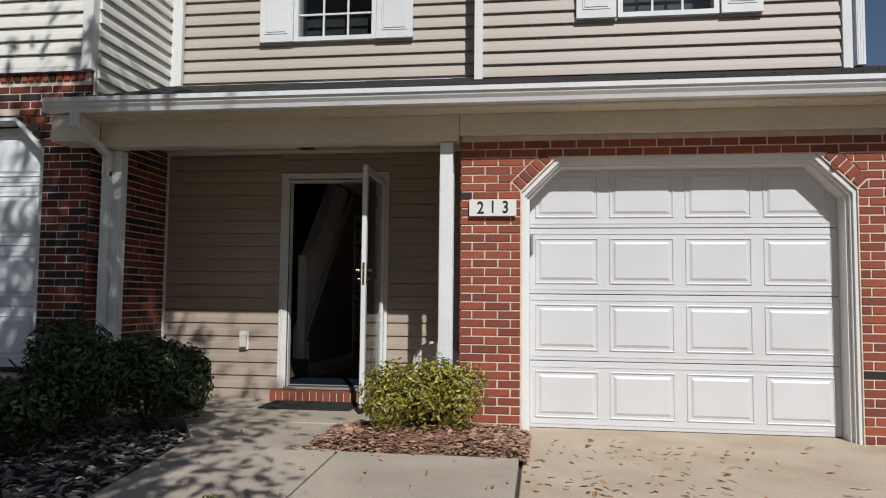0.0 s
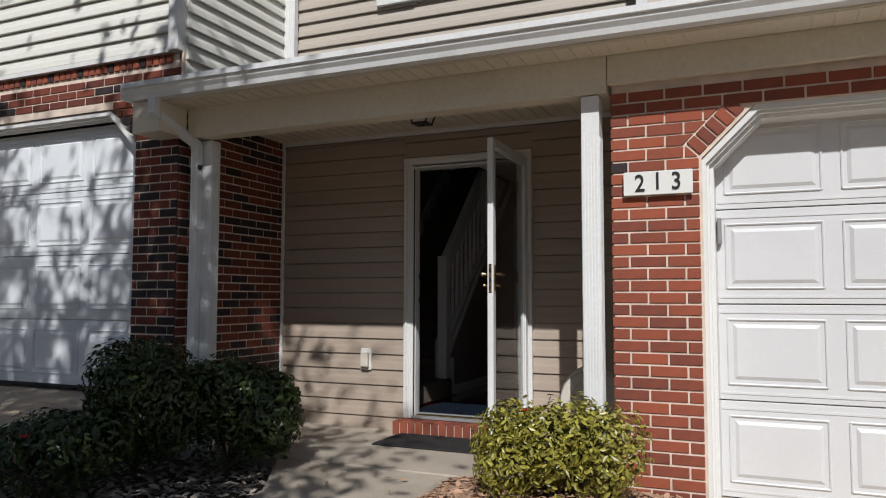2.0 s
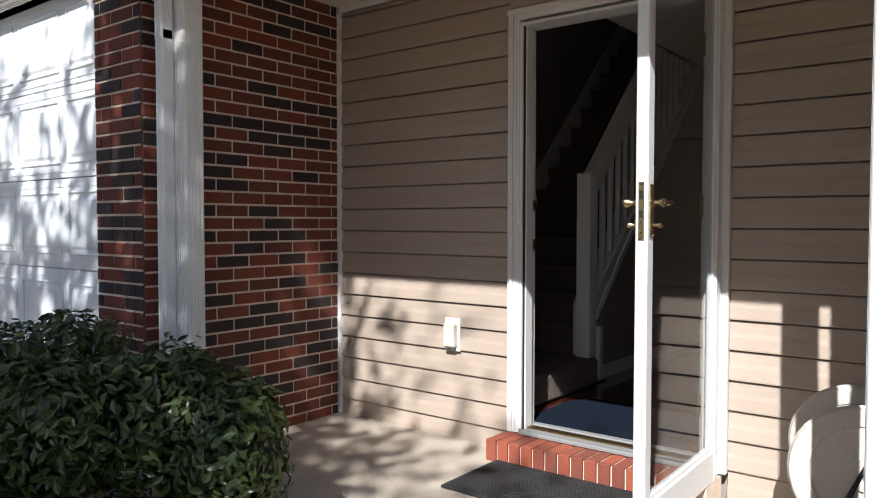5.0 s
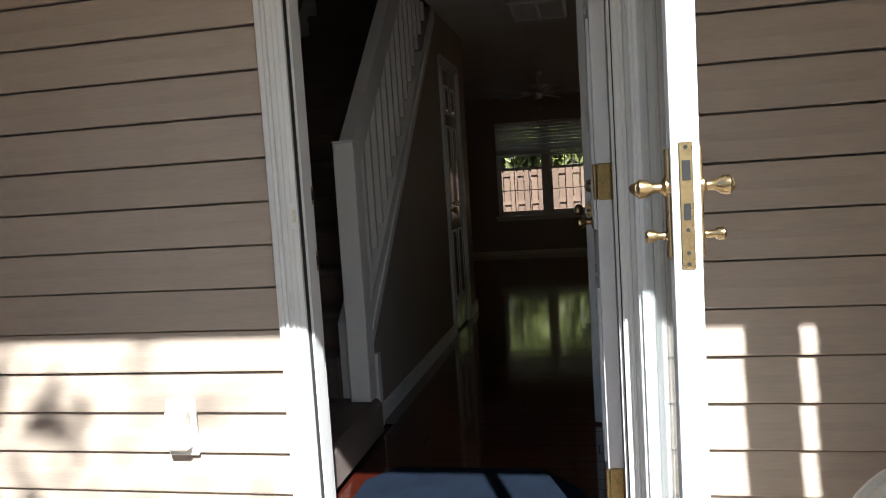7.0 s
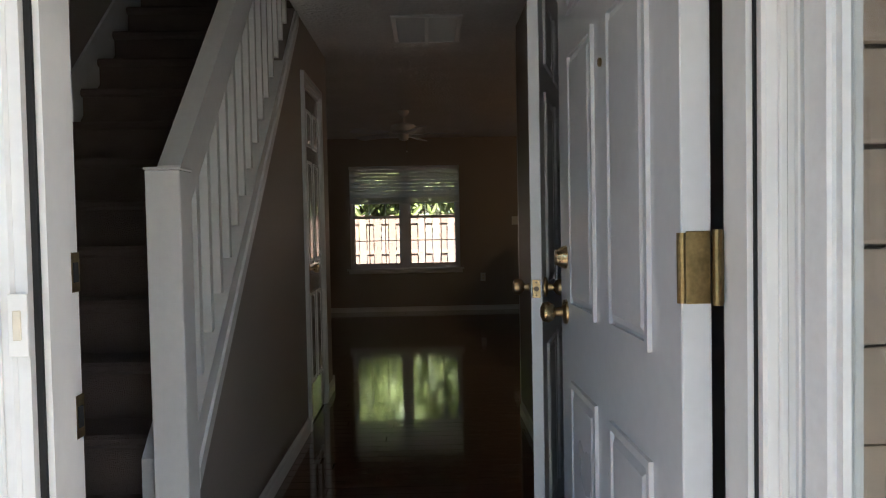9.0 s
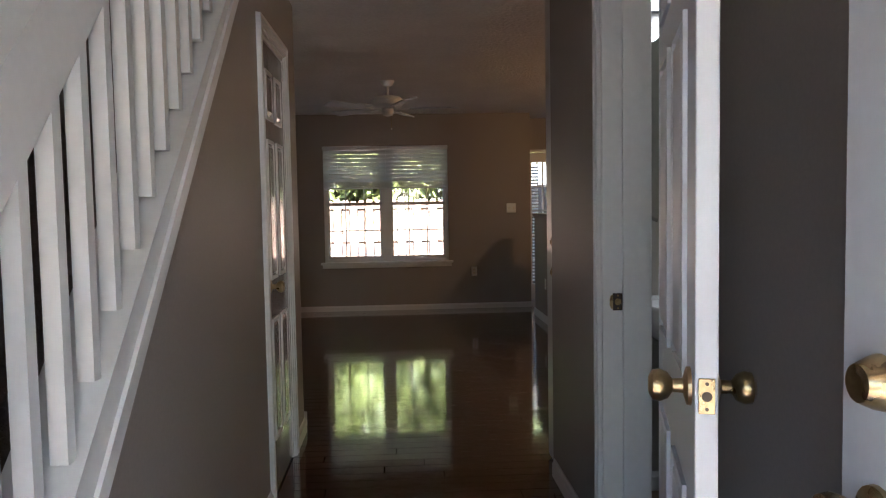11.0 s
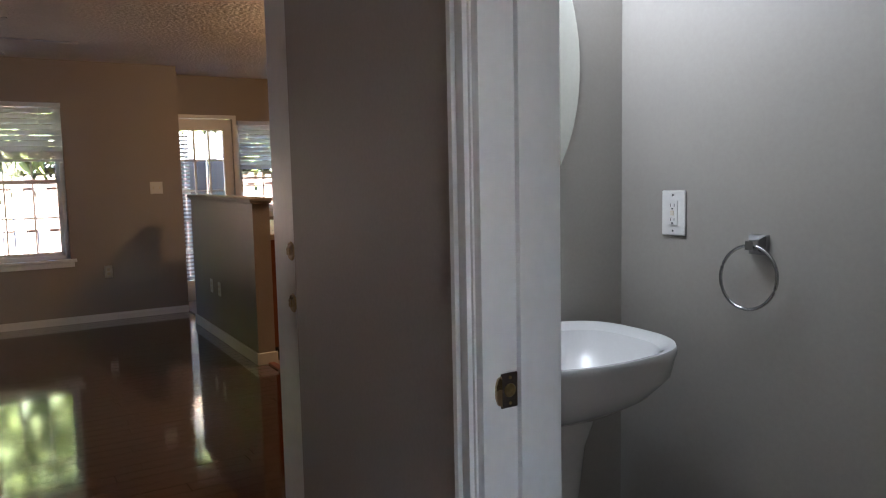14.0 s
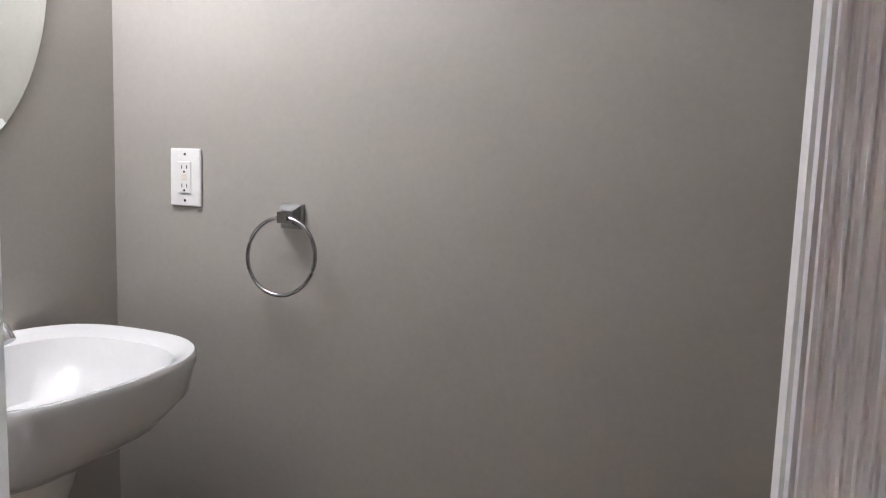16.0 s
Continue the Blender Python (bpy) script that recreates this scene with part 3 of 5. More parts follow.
bm = box(B(), -0.02, -0.0015, -0.03, 0.014, 0.001, 0.03, 0.001)
part("plate", bm, "bronze", sp)
part("lip", prism(B(), [(-0.020, -0.026), (-0.027, -0.022), (-0.031, -0.010), (-0.031, 0.010), (-0.027, 0.022), (-0.020, 0.026)], -0.004, 0.001, "y"), "brass", sp, "bright curved brass lip")
part("latch_hole", lathe(B(), [(0.011, -0.0026), (0.012, -0.0015)], (-0.002, 0, 0), "y", 16), "oldbrass", sp)
for z in (-0.022, 0.022):
    part("screw", lathe(B(), [(0.003, -0.0025), (0.003, -0.0015)], (-0.002, 0, z), "y", 8), "oldbrass", sp)

# storm door, opened outwards at a right angle
sd = thing("storm_door", (0.519, -0.057, 0.0), "white aluminium storm door with a full glass pane, standing open outwards, brass lever handles", "storm door", turn=-89.0)
W, H0, H1, T = 0.82, -0.03, 2.03, 0.042
part("frame", box(box(box(box(B(), 0, -T / 2, H0, 0.055, T / 2, H1, 0.004), W - 0.055, -T / 2, H0, W, T / 2, H1, 0.004),
     0.055, -T / 2, H1 - 0.06, W - 0.055, T / 2, H1, 0.004), 0.055, -T / 2, H0, W - 0.055, T / 2, H0 + 0.13, 0.004), "vinyl", sd)
bm = B()
for x in (0.055, W - 0.067):
    box(bm, x, -0.012, H0 + 0.13, x + 0.012, 0.012, H1 - 0.06)
box(bm, 0.067, -0.012, H1 - 0.072, W - 0.067, 0.012, H1 - 0.06)
box(bm, 0.067, -0.012, H0 + 0.13, W - 0.067, 0.012, H0 + 0.142)
part("gasket", bm, "vinyl", sd)
gl = part("pane", box(B(), 0.067, -0.002, H0 + 0.142, W - 0.067, 0.002, H1 - 0.072), "darkglass", sd)
gl.visible_shadow = False
for s in (-1, 1):
    bm = B()
    box(bm, W - 0.045, s * T / 2, 1.0, W - 0.015, s * (T / 2 + 0.006), 1.17, 0.002)
    part("escutcheon", bm, "brass", sd)
    bm = B()
    lathe(bm, [(0.017, s * T / 2), (0.017, s * (T / 2 + 0.007)), (0.008, s * (T / 2 + 0.013)), (0.008, s * (T / 2 + 0.026)), (0.014, s * (T / 2 + 0.034)), (0.0155, s * (T / 2 + 0.046)), (0.008, s * (T / 2 + 0.053))], (W - 0.03, 0, 1.11), "y", 16)
    tube(bm, [(W - 0.022, s * (T / 2 + 0.045), 1.112), (W - 0.045, s * (T / 2 + 0.05), 1.109), (W - 0.066, s * (T / 2 + 0.047), 1.107), (W - 0.082, s * (T / 2 + 0.05), 1.111)], 0.0085, 10)
    part("lever", bm, "brass", sd, smooth=True)
    bm = lathe(B(), [(0.012, s * T / 2), (0.012, s * (T / 2 + 0.005)), (0.006, s * (T / 2 + 0.009)), (0.006, s * (T / 2 + 0.022)), (0.010, s * (T / 2 + 0.027)), (0.010, s * (T / 2 + 0.036)), (0.005, s * (T / 2 + 0.04))], (W - 0.03, 0, 1.035), "y", 12)
    part("lock_button", bm, "brass", sd, smooth=True)
bm = box(B(), W, -0.010, 0.985, W + 0.003, 0.010, 1.178, 0.001)
lp = part("lock_plate", bm, "brass", sd)
bm = box(B(), W + 0.003, -0.006, 1.120, W + 0.0045, 0.006, 1.150)
box(bm, W + 0.003, -0.005, 1.06, W + 0.0045, 0.005, 1.085)
for z in (0.993, 1.01, 1.045, 1.17):
    lathe(bm, [(0.003, W + 0.003), (0.003, W + 0.005)], (0, 0, z), "x", 8)
part("latch", bm, "dark", lp)

# brick step, mats
bm = box(B(), -0.54, -0.20, -0.13, 0.54, -0.005, -0.03)
step = structure("door_step", bm, "mortar")
mt = thing("doormat", (-0.05, -0.44, -0.122), "black ribbed rubber doormat lying on the porch concrete", "doormat")
part("mat", box(B(), -0.42, -0.22, 0, 0.42, 0.22, 0.012, 0.003), "mat", mt)
for k in range(20):
    part("rib", box(B(), -0.40, -0.2 + k * 0.021, 0.0125, 0.40, -0.19 + k * 0.021, 0.017), "mat", mt)
mt = thing("entry_rug", (-0.10, 0.46, 0.0), "blue-grey woven entry mat with cut corners on the wood floor", "mat")
o = [(-0.42, -0.35), (0.42, -0.35), (0.42, 0.10), (0.26, 0.30), (-0.32, 0.30), (-0.42, 0.16)]
part("mat", prism(B(), o, 0.001, 0.011, "z"), "bluemat", mt)

# outlet box on the siding
ob = thing("outdoor_outlet", (-0.885, -0.012, 0.44), "beige weatherproof outlet cover on the tan siding", "outlet")
part("backplate", box(B(), -0.05, -0.012, -0.09, 0.05, 0.0, 0.09, 0.003), "plate", ob)
part("cover", box(B(), -0.035, -0.05, -0.065, 0.035, -0.0125, 0.06, 0.006), "reel", ob)

# porch light
pl = thing("porch_light", (-0.10, -0.6, 2.345), "dark bronze porch ceiling lantern with frosted panes", "ceiling light")
part("canopy", box(B(), -0.085, -0.085, -0.018, 0.085, 0.085, 0.0, 0.006), "bronze", pl)
bm = B()
for sx in (-1, 1):
    for sy in (-1, 1):
        tube(bm, [(sx * 0.08, sy * 0.08, -0.018), (sx * 0.055, sy * 0.055, -0.10)], 0.006, 6)
box(bm, -0.062, -0.062, -0.112, 0.062, 0.062, -0.10, 0.003)
lathe(bm, [(0.012, -0.125), (0.012, -0.112)], steps=10)
part("cage", bm, "bronze", pl)
o = [(-0.07, -0.02), (0.07, -0.02), (0.05, -0.098), (-0.05, -0.098)]
part("shade", prism(B(), o, -0.05, 0.05, "y"), "plate", pl)

# ---- porch roof, beam, posts, gutter ----
BEAM = 2.12
bm = box(B(), -1.66, -1.33, BEAM, 1.40, -1.19, 2.34, 0.003)
structure("porch_beam", bm, "cream")
bm = box(B(), -1.75, -1.19, 2.345, 1.41, 0.03, 2.37)
porch_ceiling = structure("porch_ceiling", bm, "cream")
bm = B()
x = -1.75
while x < 1.38:
    box(bm, x, -1.19, 2.339, x + 0.088, 0.02, 2.344)
    x += 0.1
structure("porch_ceiling_slats", bm, "cream")
structure("trim_porch_wall_top", box(B(), -1.75, -0.02, 2.305, 1.40, -0.002, 2.339), "white")
structure("trim_porch_corner", box(B(), -1.765, -0.03, -0.12, -1.735, -0.004, 2.30, 0.003), "white")
bm = box(B(), -1.90, -1.56, 2.335, 1.405, -1.335, 2.35)
box(bm, 1.405, -1.56, 2.335, 5.2, -1.33, 2.35)
x = -1.85
while x < 5.1:
    box(bm, x, -1.55, 2.330, x + 0.09, -1.34, 2.334)
    x += 0.1
structure("soffit", bm, "cream")
structure("frieze", box(B(), 1.405, -1.33, 2.165, 5.2, -1.285, 2.334, 0.003), "cream")
# roof sheet with shingle courses
bm = prism(B(), [(-1.57, 2.42), (0.03, 2.98), (0.03, 3.04), (-1.60, 2.47)], -1.92, 5.2, "x")
roof = structure("porch_roof", bm, "shingle")
bm = B()
rng = random.Random(3)
for k in range(11):
    y = -1.61 + k * 0.148
    z = 2.468 + (y + 1.6) * 0.35
    x = -1.92 + rng.uniform(-0.2, 0)
    while x < 5.2:
        w = rng.uniform(0.18, 0.36)
        h = rng.uniform(0.004, 0.012)
        x0, x1 = max(x, -1.92), min(x + w - 0.006, 5.2)
        if x1 > x0:
            prism(bm, [(y, z), (y + 0.17, z + 0.06), (y + 0.17, z + 0.062), (y, z + h + 0.004)], x0, x1, "x")
        x += w
ob = structure("shingles", bm, "shingle")
ob.parent = roof
# gutter
def gutter_profile(y, z):
    return [(y, z), (y - 0.075, z), (y - 0.085, z + 0.03), (y - 0.105, z + 0.055), (y - 0.11, z + 0.075), (y - 0.125, z + 0.08), (y - 0.125, z + 0.115), (y - 0.118, z + 0.115), (y - 0.118, z + 0.088), (y, z + 0.088)]
gt = thing("gutter", (0, 0, 0), "white ogee aluminium gutter along the edge of the porch roof", "gutter")
part("trough", prism(B(), gutter_profile(-1.565, 2.345), -1.94, 5.25, "x"), "vinyl", gt)
part("end_cap", box(B(), -1.945, -1.69, 2.345, -1.94, -1.565, 2.46), "vinyl", gt)
def downspout(name, pts, w, d, label):
    ds = thing(name, (0, 0, 0), label, "downspout")
    for a, b in zip(pts, pts[1:]):
        a, b = Vector(a), Vector(b)
        bm = B()
        dirv = (b - a)
        L = dirv.length
        m = Matrix.Translation(a) @ dirv.to_track_quat("Z", "Y").to_matrix().to_4x4()
        o = [(-w / 2, -d / 2), (-w / 2, d / 2), (w / 2, d / 2), (w / 2, -d / 2)]
        for k in (1, 0, -1):
            c = k * w / 3.4
            o += [(c + 0.008, -d / 2), (c + 0.005, -d / 2 - 0.004), (c - 0.005, -d / 2 - 0.004), (c - 0.008, -d / 2)]
        prism(bm, o, -0.01, L + 0.01, "z")
        bm.transform(m)
        part("pipe", bm, "vinyl", ds)
    return ds
downspout("downspout", [(-1.70, -1.62, 2.345), (-1.70, -1.62, 2.25), (-1.635, -1.255, 2.08), (-1.635, -1.255, 1.9)], 0.066, 0.05, "white aluminium downspout elbow from the gutter to the porch post")
downspout("downspout", [(-1.66, 0.0 - 0.01, 5.3), (-1.66, -0.01, 3.03)], 0.075, 0.055, "white downspout running down the upper wall beside the corner")
bpy.data.objects["downspout.001"].location = (0, -0.03, 0)
downspout("downspout", [(4.80, -0.32, 5.3), (4.80, -0.32, 2.95)], 0.07, 0.055, "white downspout at the far corner of the upper wall")
bm = box(B(), -1.92, -1.60, 2.12, -1.66, -1.335, 2.34, 0.004)
structure("trim_eave_return", bm, "cream")


def post(x, y, w, label):
    p = thing("porch_post", (x, y, -0.125), label, "post", "porch posts")
    part("shaft", box(B(), -w / 2, -w / 2, 0, w / 2, w / 2, BEAM + 0.125 - 0.005, 0.004), "vinyl", p)
    for k in range(-2, 3):
        part("flute", box(B(), k * 0.018 - 0.005, -w / 2 - 0.003, 0.16, k * 0.018 + 0.005, -w / 2 + 0.001, 2.0), "vinyl", p)
        part("flute", box(B(), w / 2 - 0.001, k * 0.018 - 0.005, 0.16, w / 2 + 0.003, k * 0.018 + 0.005, 2.0), "vinyl", p)
        part("flute", box(B(), -w / 2 - 0.003, k * 0.018 - 0.005, 0.16, -w / 2 + 0.001, k * 0.018 + 0.005, 2.0), "vinyl", p)
    part("base", box(B(), -w / 2 - 0.008, -w / 2 - 0.008, 0, w / 2 + 0.008, w / 2 + 0.008, 0.09, 0.004), "vinyl", p)
    return p


post(-1.575, -1.17, 0.100, "white fluted porch post beside the brick return, dappled with tree shade")
post(1.30, -1.26, 0.104, "white fluted porch post beside the garage brick pier")
downspout("downspout", [(-1.635, -1.252, 1.92), (-1.635, -1.252, -0.1)], 0.066, 0.05, "white aluminium downspout running down in front of the porch post")

# ---- siding: one board a course ----
def siding(parent, material, x0, x1, y, z0, z1, step, holes=(), face="y", out=-1, name="siding_board", lip=0.017):
    meshes = {}
    z = z0
    while z < z1 - 0.01:
        top = min(z + step, z1)
        spans = [(x0, x1)]
        for h0, h1, hz0, hz1 in holes:
            if top > hz0 + 0.01 and z < hz1 - 0.01:
                cut = []
                for s0, s1 in spans:
                    if h0 > s0:
                        cut.append((s0, min(h0, s1)))
                    if h1 < s1:
                        cut.append((max(h1, s0), s1))
                spans = [s for s in cut if s[1] - s[0] > 0.01]
        for s0, s1 in spans:
            key = (round(s1 - s0, 3), round(top - z, 3))
            if key not in meshes:
                h = top - z
                bm = B()
                prof = [(0.0, 0.006), (out * lip, 0.006), (out * (lip + 0.001), 0.011), (out * lip * 0.80, h * 0.45), (out * lip * 0.55, h * 0.62), (out * 0.005, h * 0.99), (0.0, h)]
                if face == "y":
                    prism(bm, prof, 0, s1 - s0, "x")
                else:
                    prism(bm, [(p, q) for p, q in prof], 0, s1 - s0, "y")
                meshes[key] = finish(name, bm, material)
            b = new(name, meshes[key])
            b.location = (s0, y, z) if face == "y" else (y, s0, z)
            b.parent = parent
        z = top


# windows on the upper floor, with shutters
def sash_window(x0, x1, z0, z1, y, label, shut_w, shutters):
    w = thing("upper_window", (0, 0, 0), label, "window", "upper windows")
    bm = B()
    f = 0.045
    box(bm, x0 - f, y - 0.03, z0 - f, x0, y + 0.12, z1 + f)
    box(bm, x1, y - 0.03, z0 - f, x1 + f, y + 0.12, z1 + f)
    box(bm, x0, y - 0.03, z0 - f, x1, y + 0.12, z0)
    box(bm, x0, y - 0.03, z1, x1, y + 0.12, z1 + f)
    fr = part("window_frame", bm, "vinyl", w)
    bm = B()
    for k in range(1, 3):
        x = x0 + (x1 - x0) * k / 3
        box(bm, x - 0.009, y + 0.012, z0, x + 0.009, y + 0.03, z1)
    for k in range(1, 5):
        z = z0 + (z1 - z0) * k / 5
        box(bm, x0, y + 0.013, z - 0.009, x1, y + 0.029, z + 0.009)
    part("muntins", bm, "vinyl", w)
    g = part("pane", box(B(), x0, y + 0.032, z0, x1, y + 0.036, z1), "glass", w)
    # added black sheet stands in for the darkness of the room inside
    part("unlit_room_sheet", box(B(), x0 - .02, y + 0.3, z0 - .02, x1 + .02, y + 0.31, z1 + .02), "black", w, "black sheet in place of the unlit room behind the glass")
    for a, b in shutters:
        bm = box(B(), a, y - 0.045, z0 - 0.05, b, y - 0.012, z1 + 0.05, 0.003)
        for q0, q1 in ((z0 + 0.03, z0 + 0.62), (z0 + 0.70, z1 - 0.03)):
            for e in (0, 1):
                i = 0.055 + e * 0.02
                box(bm, a + i, y - 0.045 - 0.006 * (e + 1), q0 + e * 0.02, b - i, y - 0.0445, q1 - e * 0.02, 0.003)
        sh = thing("shutter", (0, 0, 0), "white raised-panel shutter beside an upper window", "shutter", "shutters")
        part("panel", bm, "vinyl", sh)


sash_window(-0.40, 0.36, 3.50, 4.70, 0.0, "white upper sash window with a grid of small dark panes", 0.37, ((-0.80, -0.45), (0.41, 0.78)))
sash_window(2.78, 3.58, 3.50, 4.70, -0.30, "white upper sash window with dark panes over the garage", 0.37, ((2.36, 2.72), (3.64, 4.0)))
structure("trim_upper_corner", box(B(), 1.42, -0.325, 2.55, 1.50, -0.02, 5.4, 0.003), "white")
structure("trim_upper_corner_far", box(B(), 4.66, -0.325, 2.85, 4.74, -0.14, 5.4, 0.003), "white")
structure("trim_upper_inner_corner", box(B(), -1.77, -0.04, 2.98, -1.70, 0.03, 5.4, 0.003), "white")
structure("trim_upper_skirt", box(B(), -1.70, -0.03, 3.0, 1.42, -0.001, 3.03), "white")

# ---- garages: door, arch trim ----
def garage(x0, x1, z0, top, yd, yf, chamfer, label, material, trim_label):
    """Sectional door x0..x1 in the plane yd; the brick front is in the plane yf."""
    g = thing("garage_door", (0, 0, 0), label, "garage door", "garage doors")
    rows, cols = 4, 4
    h = 2.13 / rows
    for r in range(rows):
        zb = z0 + r * h
        bm = box(B(), x0, yd, zb + 0.003, x1, yd + 0.045, zb + h - 0.003, 0.003)
        for zz in (zb + 0.035, zb + h - 0.05):
            box(bm, x0 + 0.01, yd - 0.004, zz, x1 - 0.01, yd + 0.001, zz + 0.012)
        s = part("door_section", bm, material, g)
        cw = (x1 - x0) / cols
        for c in range(cols):
            a, b = x0 + c * cw + 0.05, x0 + (c + 1) * cw - 0.05
            p0, p1 = zb + 0.09, zb + h - 0.085
            bm = B()
            for e, dd in ((0, 0.008), (0.022, 0.001), (0.045, 0.012)):
                v = [(a + e, p0 + e), (b - e, p0 + e), (b - e, p1 - e), (a + e, p1 - e)]
                if e == 0:
                    for (q, w2) in zip(v, v[1:] + v[:1]):
                        tube(bm, [(q[0], yd - 0.002, q[1]), (w2[0], yd - 0.002, w2[1])], 0.007, 6)
                if e == 0.045:
                    o0 = [bm.verts.new((x, yd - 0.0005, z)) for x, z in [(a + .026, p0 + .026), (b - .026, p0 + .026), (b - .026, p1 - .026), (a + .026, p1 - .026)]]
                    o1 = [bm.verts.new((x, yd - 0.010, z)) for x, z in v]
                    bm.faces.new(o1)
                    for i in range(4):
                        bm.faces.new((o0[i], o0[(i + 1) % 4], o1[(i + 1) % 4], o1[i]))
            part("panel", bm, material, s)
    part("bottom_seal", box(B(), x0, yd - 0.005, z0 - 0.02, x1, yd + 0.03, z0 + 0.002), "black", g)
    # chamfered opening trim, from the door plane out to the brick face
    c = chamfer
    def band(inner, outer, ya, yb, name):
        def loop(g):
            k = g * 0.414
            return [(x0 - g, z0 - 0.02), (x0 - g, top - c + k), (x0 + c - k, top + g), (x1 - c + k, top + g), (x1 + g, top - c + k), (x1 + g, z0 - 0.02)]
        t0, t1 = loop(inner), loop(outer)
        bm = B()
        for i in range(5):
            prism(bm, [t0[i], t0[i + 1], t1[i + 1], t1[i]], ya, yb, "y")
        return structure(name, bm, "white")
    band(0.0, 0.066, yf + 0.1, yd + 0.02, "trim_garage")
    band(0.010, 0.066, yf + 0.092, yf + 0.0995, "trim_garage_bead")
    band(0.020, 0.066, yf + 0.060, yf + 0.0915, "trim_garage_moulding")
    band(0.034, 0.066, yf + 0.035, yf + 0.0595, "trim_garage_edge")
    return g


garage(1.955, 4.31, -0.145, 1.925, -1.035, -1.285, 0.25, "white sectional garage door with raised panels, shut", "garage", "")
garage(-4.75, -2.285, 0.235, 2.355, -1.12, -1.30, 0.25, "white sectional garage door of the neighbouring house, shut", "garage_nb", "")
h = thing("door_bracket", (1.972, -1.058, 1.33), "small grey steel lift handle at the edge of the garage door", "handle")
part("strap", box(B(), -0.011, -0.018, -0.075, 0.011, 0.018, 0.075, 0.004), "bluesill", h)

# house number sign
sg = thing("house_number", (1.67, -1.292, 1.59), "white house number plaque reading 213 on the red brick", "sign")
part("plaque", box(B(), -0.185, -0.016, -0.066, 0.185, 0.0, 0.066, 0.002), "plate", sg)
for i, ch in enumerate("213"):
    cu = bpy.data.curves.new("digit", "FONT")
    cu.body, cu.size, cu.extrude, cu.offset = ch, 0.135, 0.002, 0.0012
    cu.align_x, cu.align_y = "CENTER", "CENTER"
    t = new("digit", cu)
    mesh = bpy.data.meshes.new_from_object(t)
    bpy.data.objects.remove(t)
    mesh.materials.append(M["black"])
    t = new("digit", mesh)
    t.parent = sg
    t.matrix_local = pose((-0.095, 0.0, 0.10)[i], -0.019, (-0.004, 0.004, 0.0)[i], 90, 0, 0) @ Matrix.Diagonal((0.85, 1, 1, 1))

# ---- stairs ----
S0, RISE, RUN = 1.16, 0.19, 0.197
bm = B()
box(bm, -1.65, 0.26, 0, -0.60, S0 + 0.02, 0.175, 0.02)
st = thing("staircase", (0, 0, 0), "carpeted staircase rising beside the hall, brown-grey pile", "staircase")
part("platform", bm, "carpet", st)
for k in range(1, 17):
    y = S0 + (k - 1) * RUN
    bm = B()
    box(bm, -1.65, y, 0.0 if k < 3 else 0.18 + (k - 3) * RISE, -0.80, y + RUN + 0.01, 0.175 + k * RISE, 0.004)
    box(bm, -1.65, y - 0.025, 0.175 + k * RISE - 0.04, -0.80, y + 0.02, 0.175 + k * RISE + 0.002, 0.012)
    part("step", bm, "carpet", st)
SL = 0.97
def line(y, z_two):
    """Height at y of a line with the stair's slope that stands z_two high at y = 2."""
    return z_two + SL * (y - 2)
bl = thing("balustrade", (0, 0, 0), "white painted stair balustrade with square balusters, newel post and handrail", "balustrade")
bm = prism(B(), [(1.26, line(1.26, 1.14)), (3.2887, 2.39), (3.20, 2.39), (1.20, line(1.20, 1.30)), (1.20, 0.0), (1.26, 0.0)], -0.80, -0.660, "x")
part("stringer", bm, "white", bl)
bm = prism(B(), [(1.26, line(1.26, 1.13)), (3.22, line(3.22, 1.13)), (3.22, line(3.22, 1.19)), (1.26, line(1.26, 1.19))], -0.669, -0.650, "x")
part("skirt_moulding", bm, "white", bl)
part("end_board", box(B(), -0.672, 1.262, 0.0, -0.638, 1.31, 0.36, 0.002), "white", bl)
part("newel", box(B(), -0.728, 1.10, 0.175, -0.632, 1.20, 1.352, 0.003), "white", bl)
part("newel_cap", box(B(), -0.731, 1.097, 1.353, -0.629, 1.203, 1.360, 0.002), "white", bl)
part("handrail", prism(B(), [(1.201, 1.17), (2.44, 2.385), (2.26, 2.385), (1.201, 1.345)], -0.722, -0.667, "x"), "white", bl)
part("rail_cap", prism(B(), [(1.201, 1.346), (2.255, 2.385), (2.23, 2.385), (1.201, 1.372)], -0.728, -0.661, "x"), "white", bl)
for k in range(15):
    y = 1.29 + k * 0.1225
    zb, zt = line(y, 1.295), min(1.18 + (y - 1.201) * 0.98, 2.39)
    if zt - zb > 0.06:
        part("baluster", box(B(), -0.712, y - 0.016, zb, -0.680, y + 0.016, zt + 0.02 if zt < 2.36 else 2.39), "white", bl)

# wall handrail on the far side of the stairs
wr = thing("stair_skirt", (0, 0, 0), "white skirt board along the stair wall", "trim")
part("board", prism(B(), [(1.1, 0.18), (4.1, 0.18 + 3.0 * 0.965), (4.1, 0.46 + 3.0 * 0.965), (1.1, 0.46)], -1.649, -1.635, "x"), "white", wr)

# ---- ceiling things ----
vt = thing("ceiling_vent", (0.06, 3.65, 2.4), "white return-air grille in the hall ceiling", "vent")
bm = B()
for (a, b, c, d) in ((-0.21, -0.31, 0.21, -0.28), (-0.21, 0.28, 0.21, 0.31), (-0.21, -0.28, -0.18, 0.28), (0.18, -0.28, 0.21, 0.28), (-0.012, -0.28, 0.012, 0.28)):
    box(bm, a, b, -0.014, c, d, -0.001, 0.003)
part("frame", bm, "white", vt)
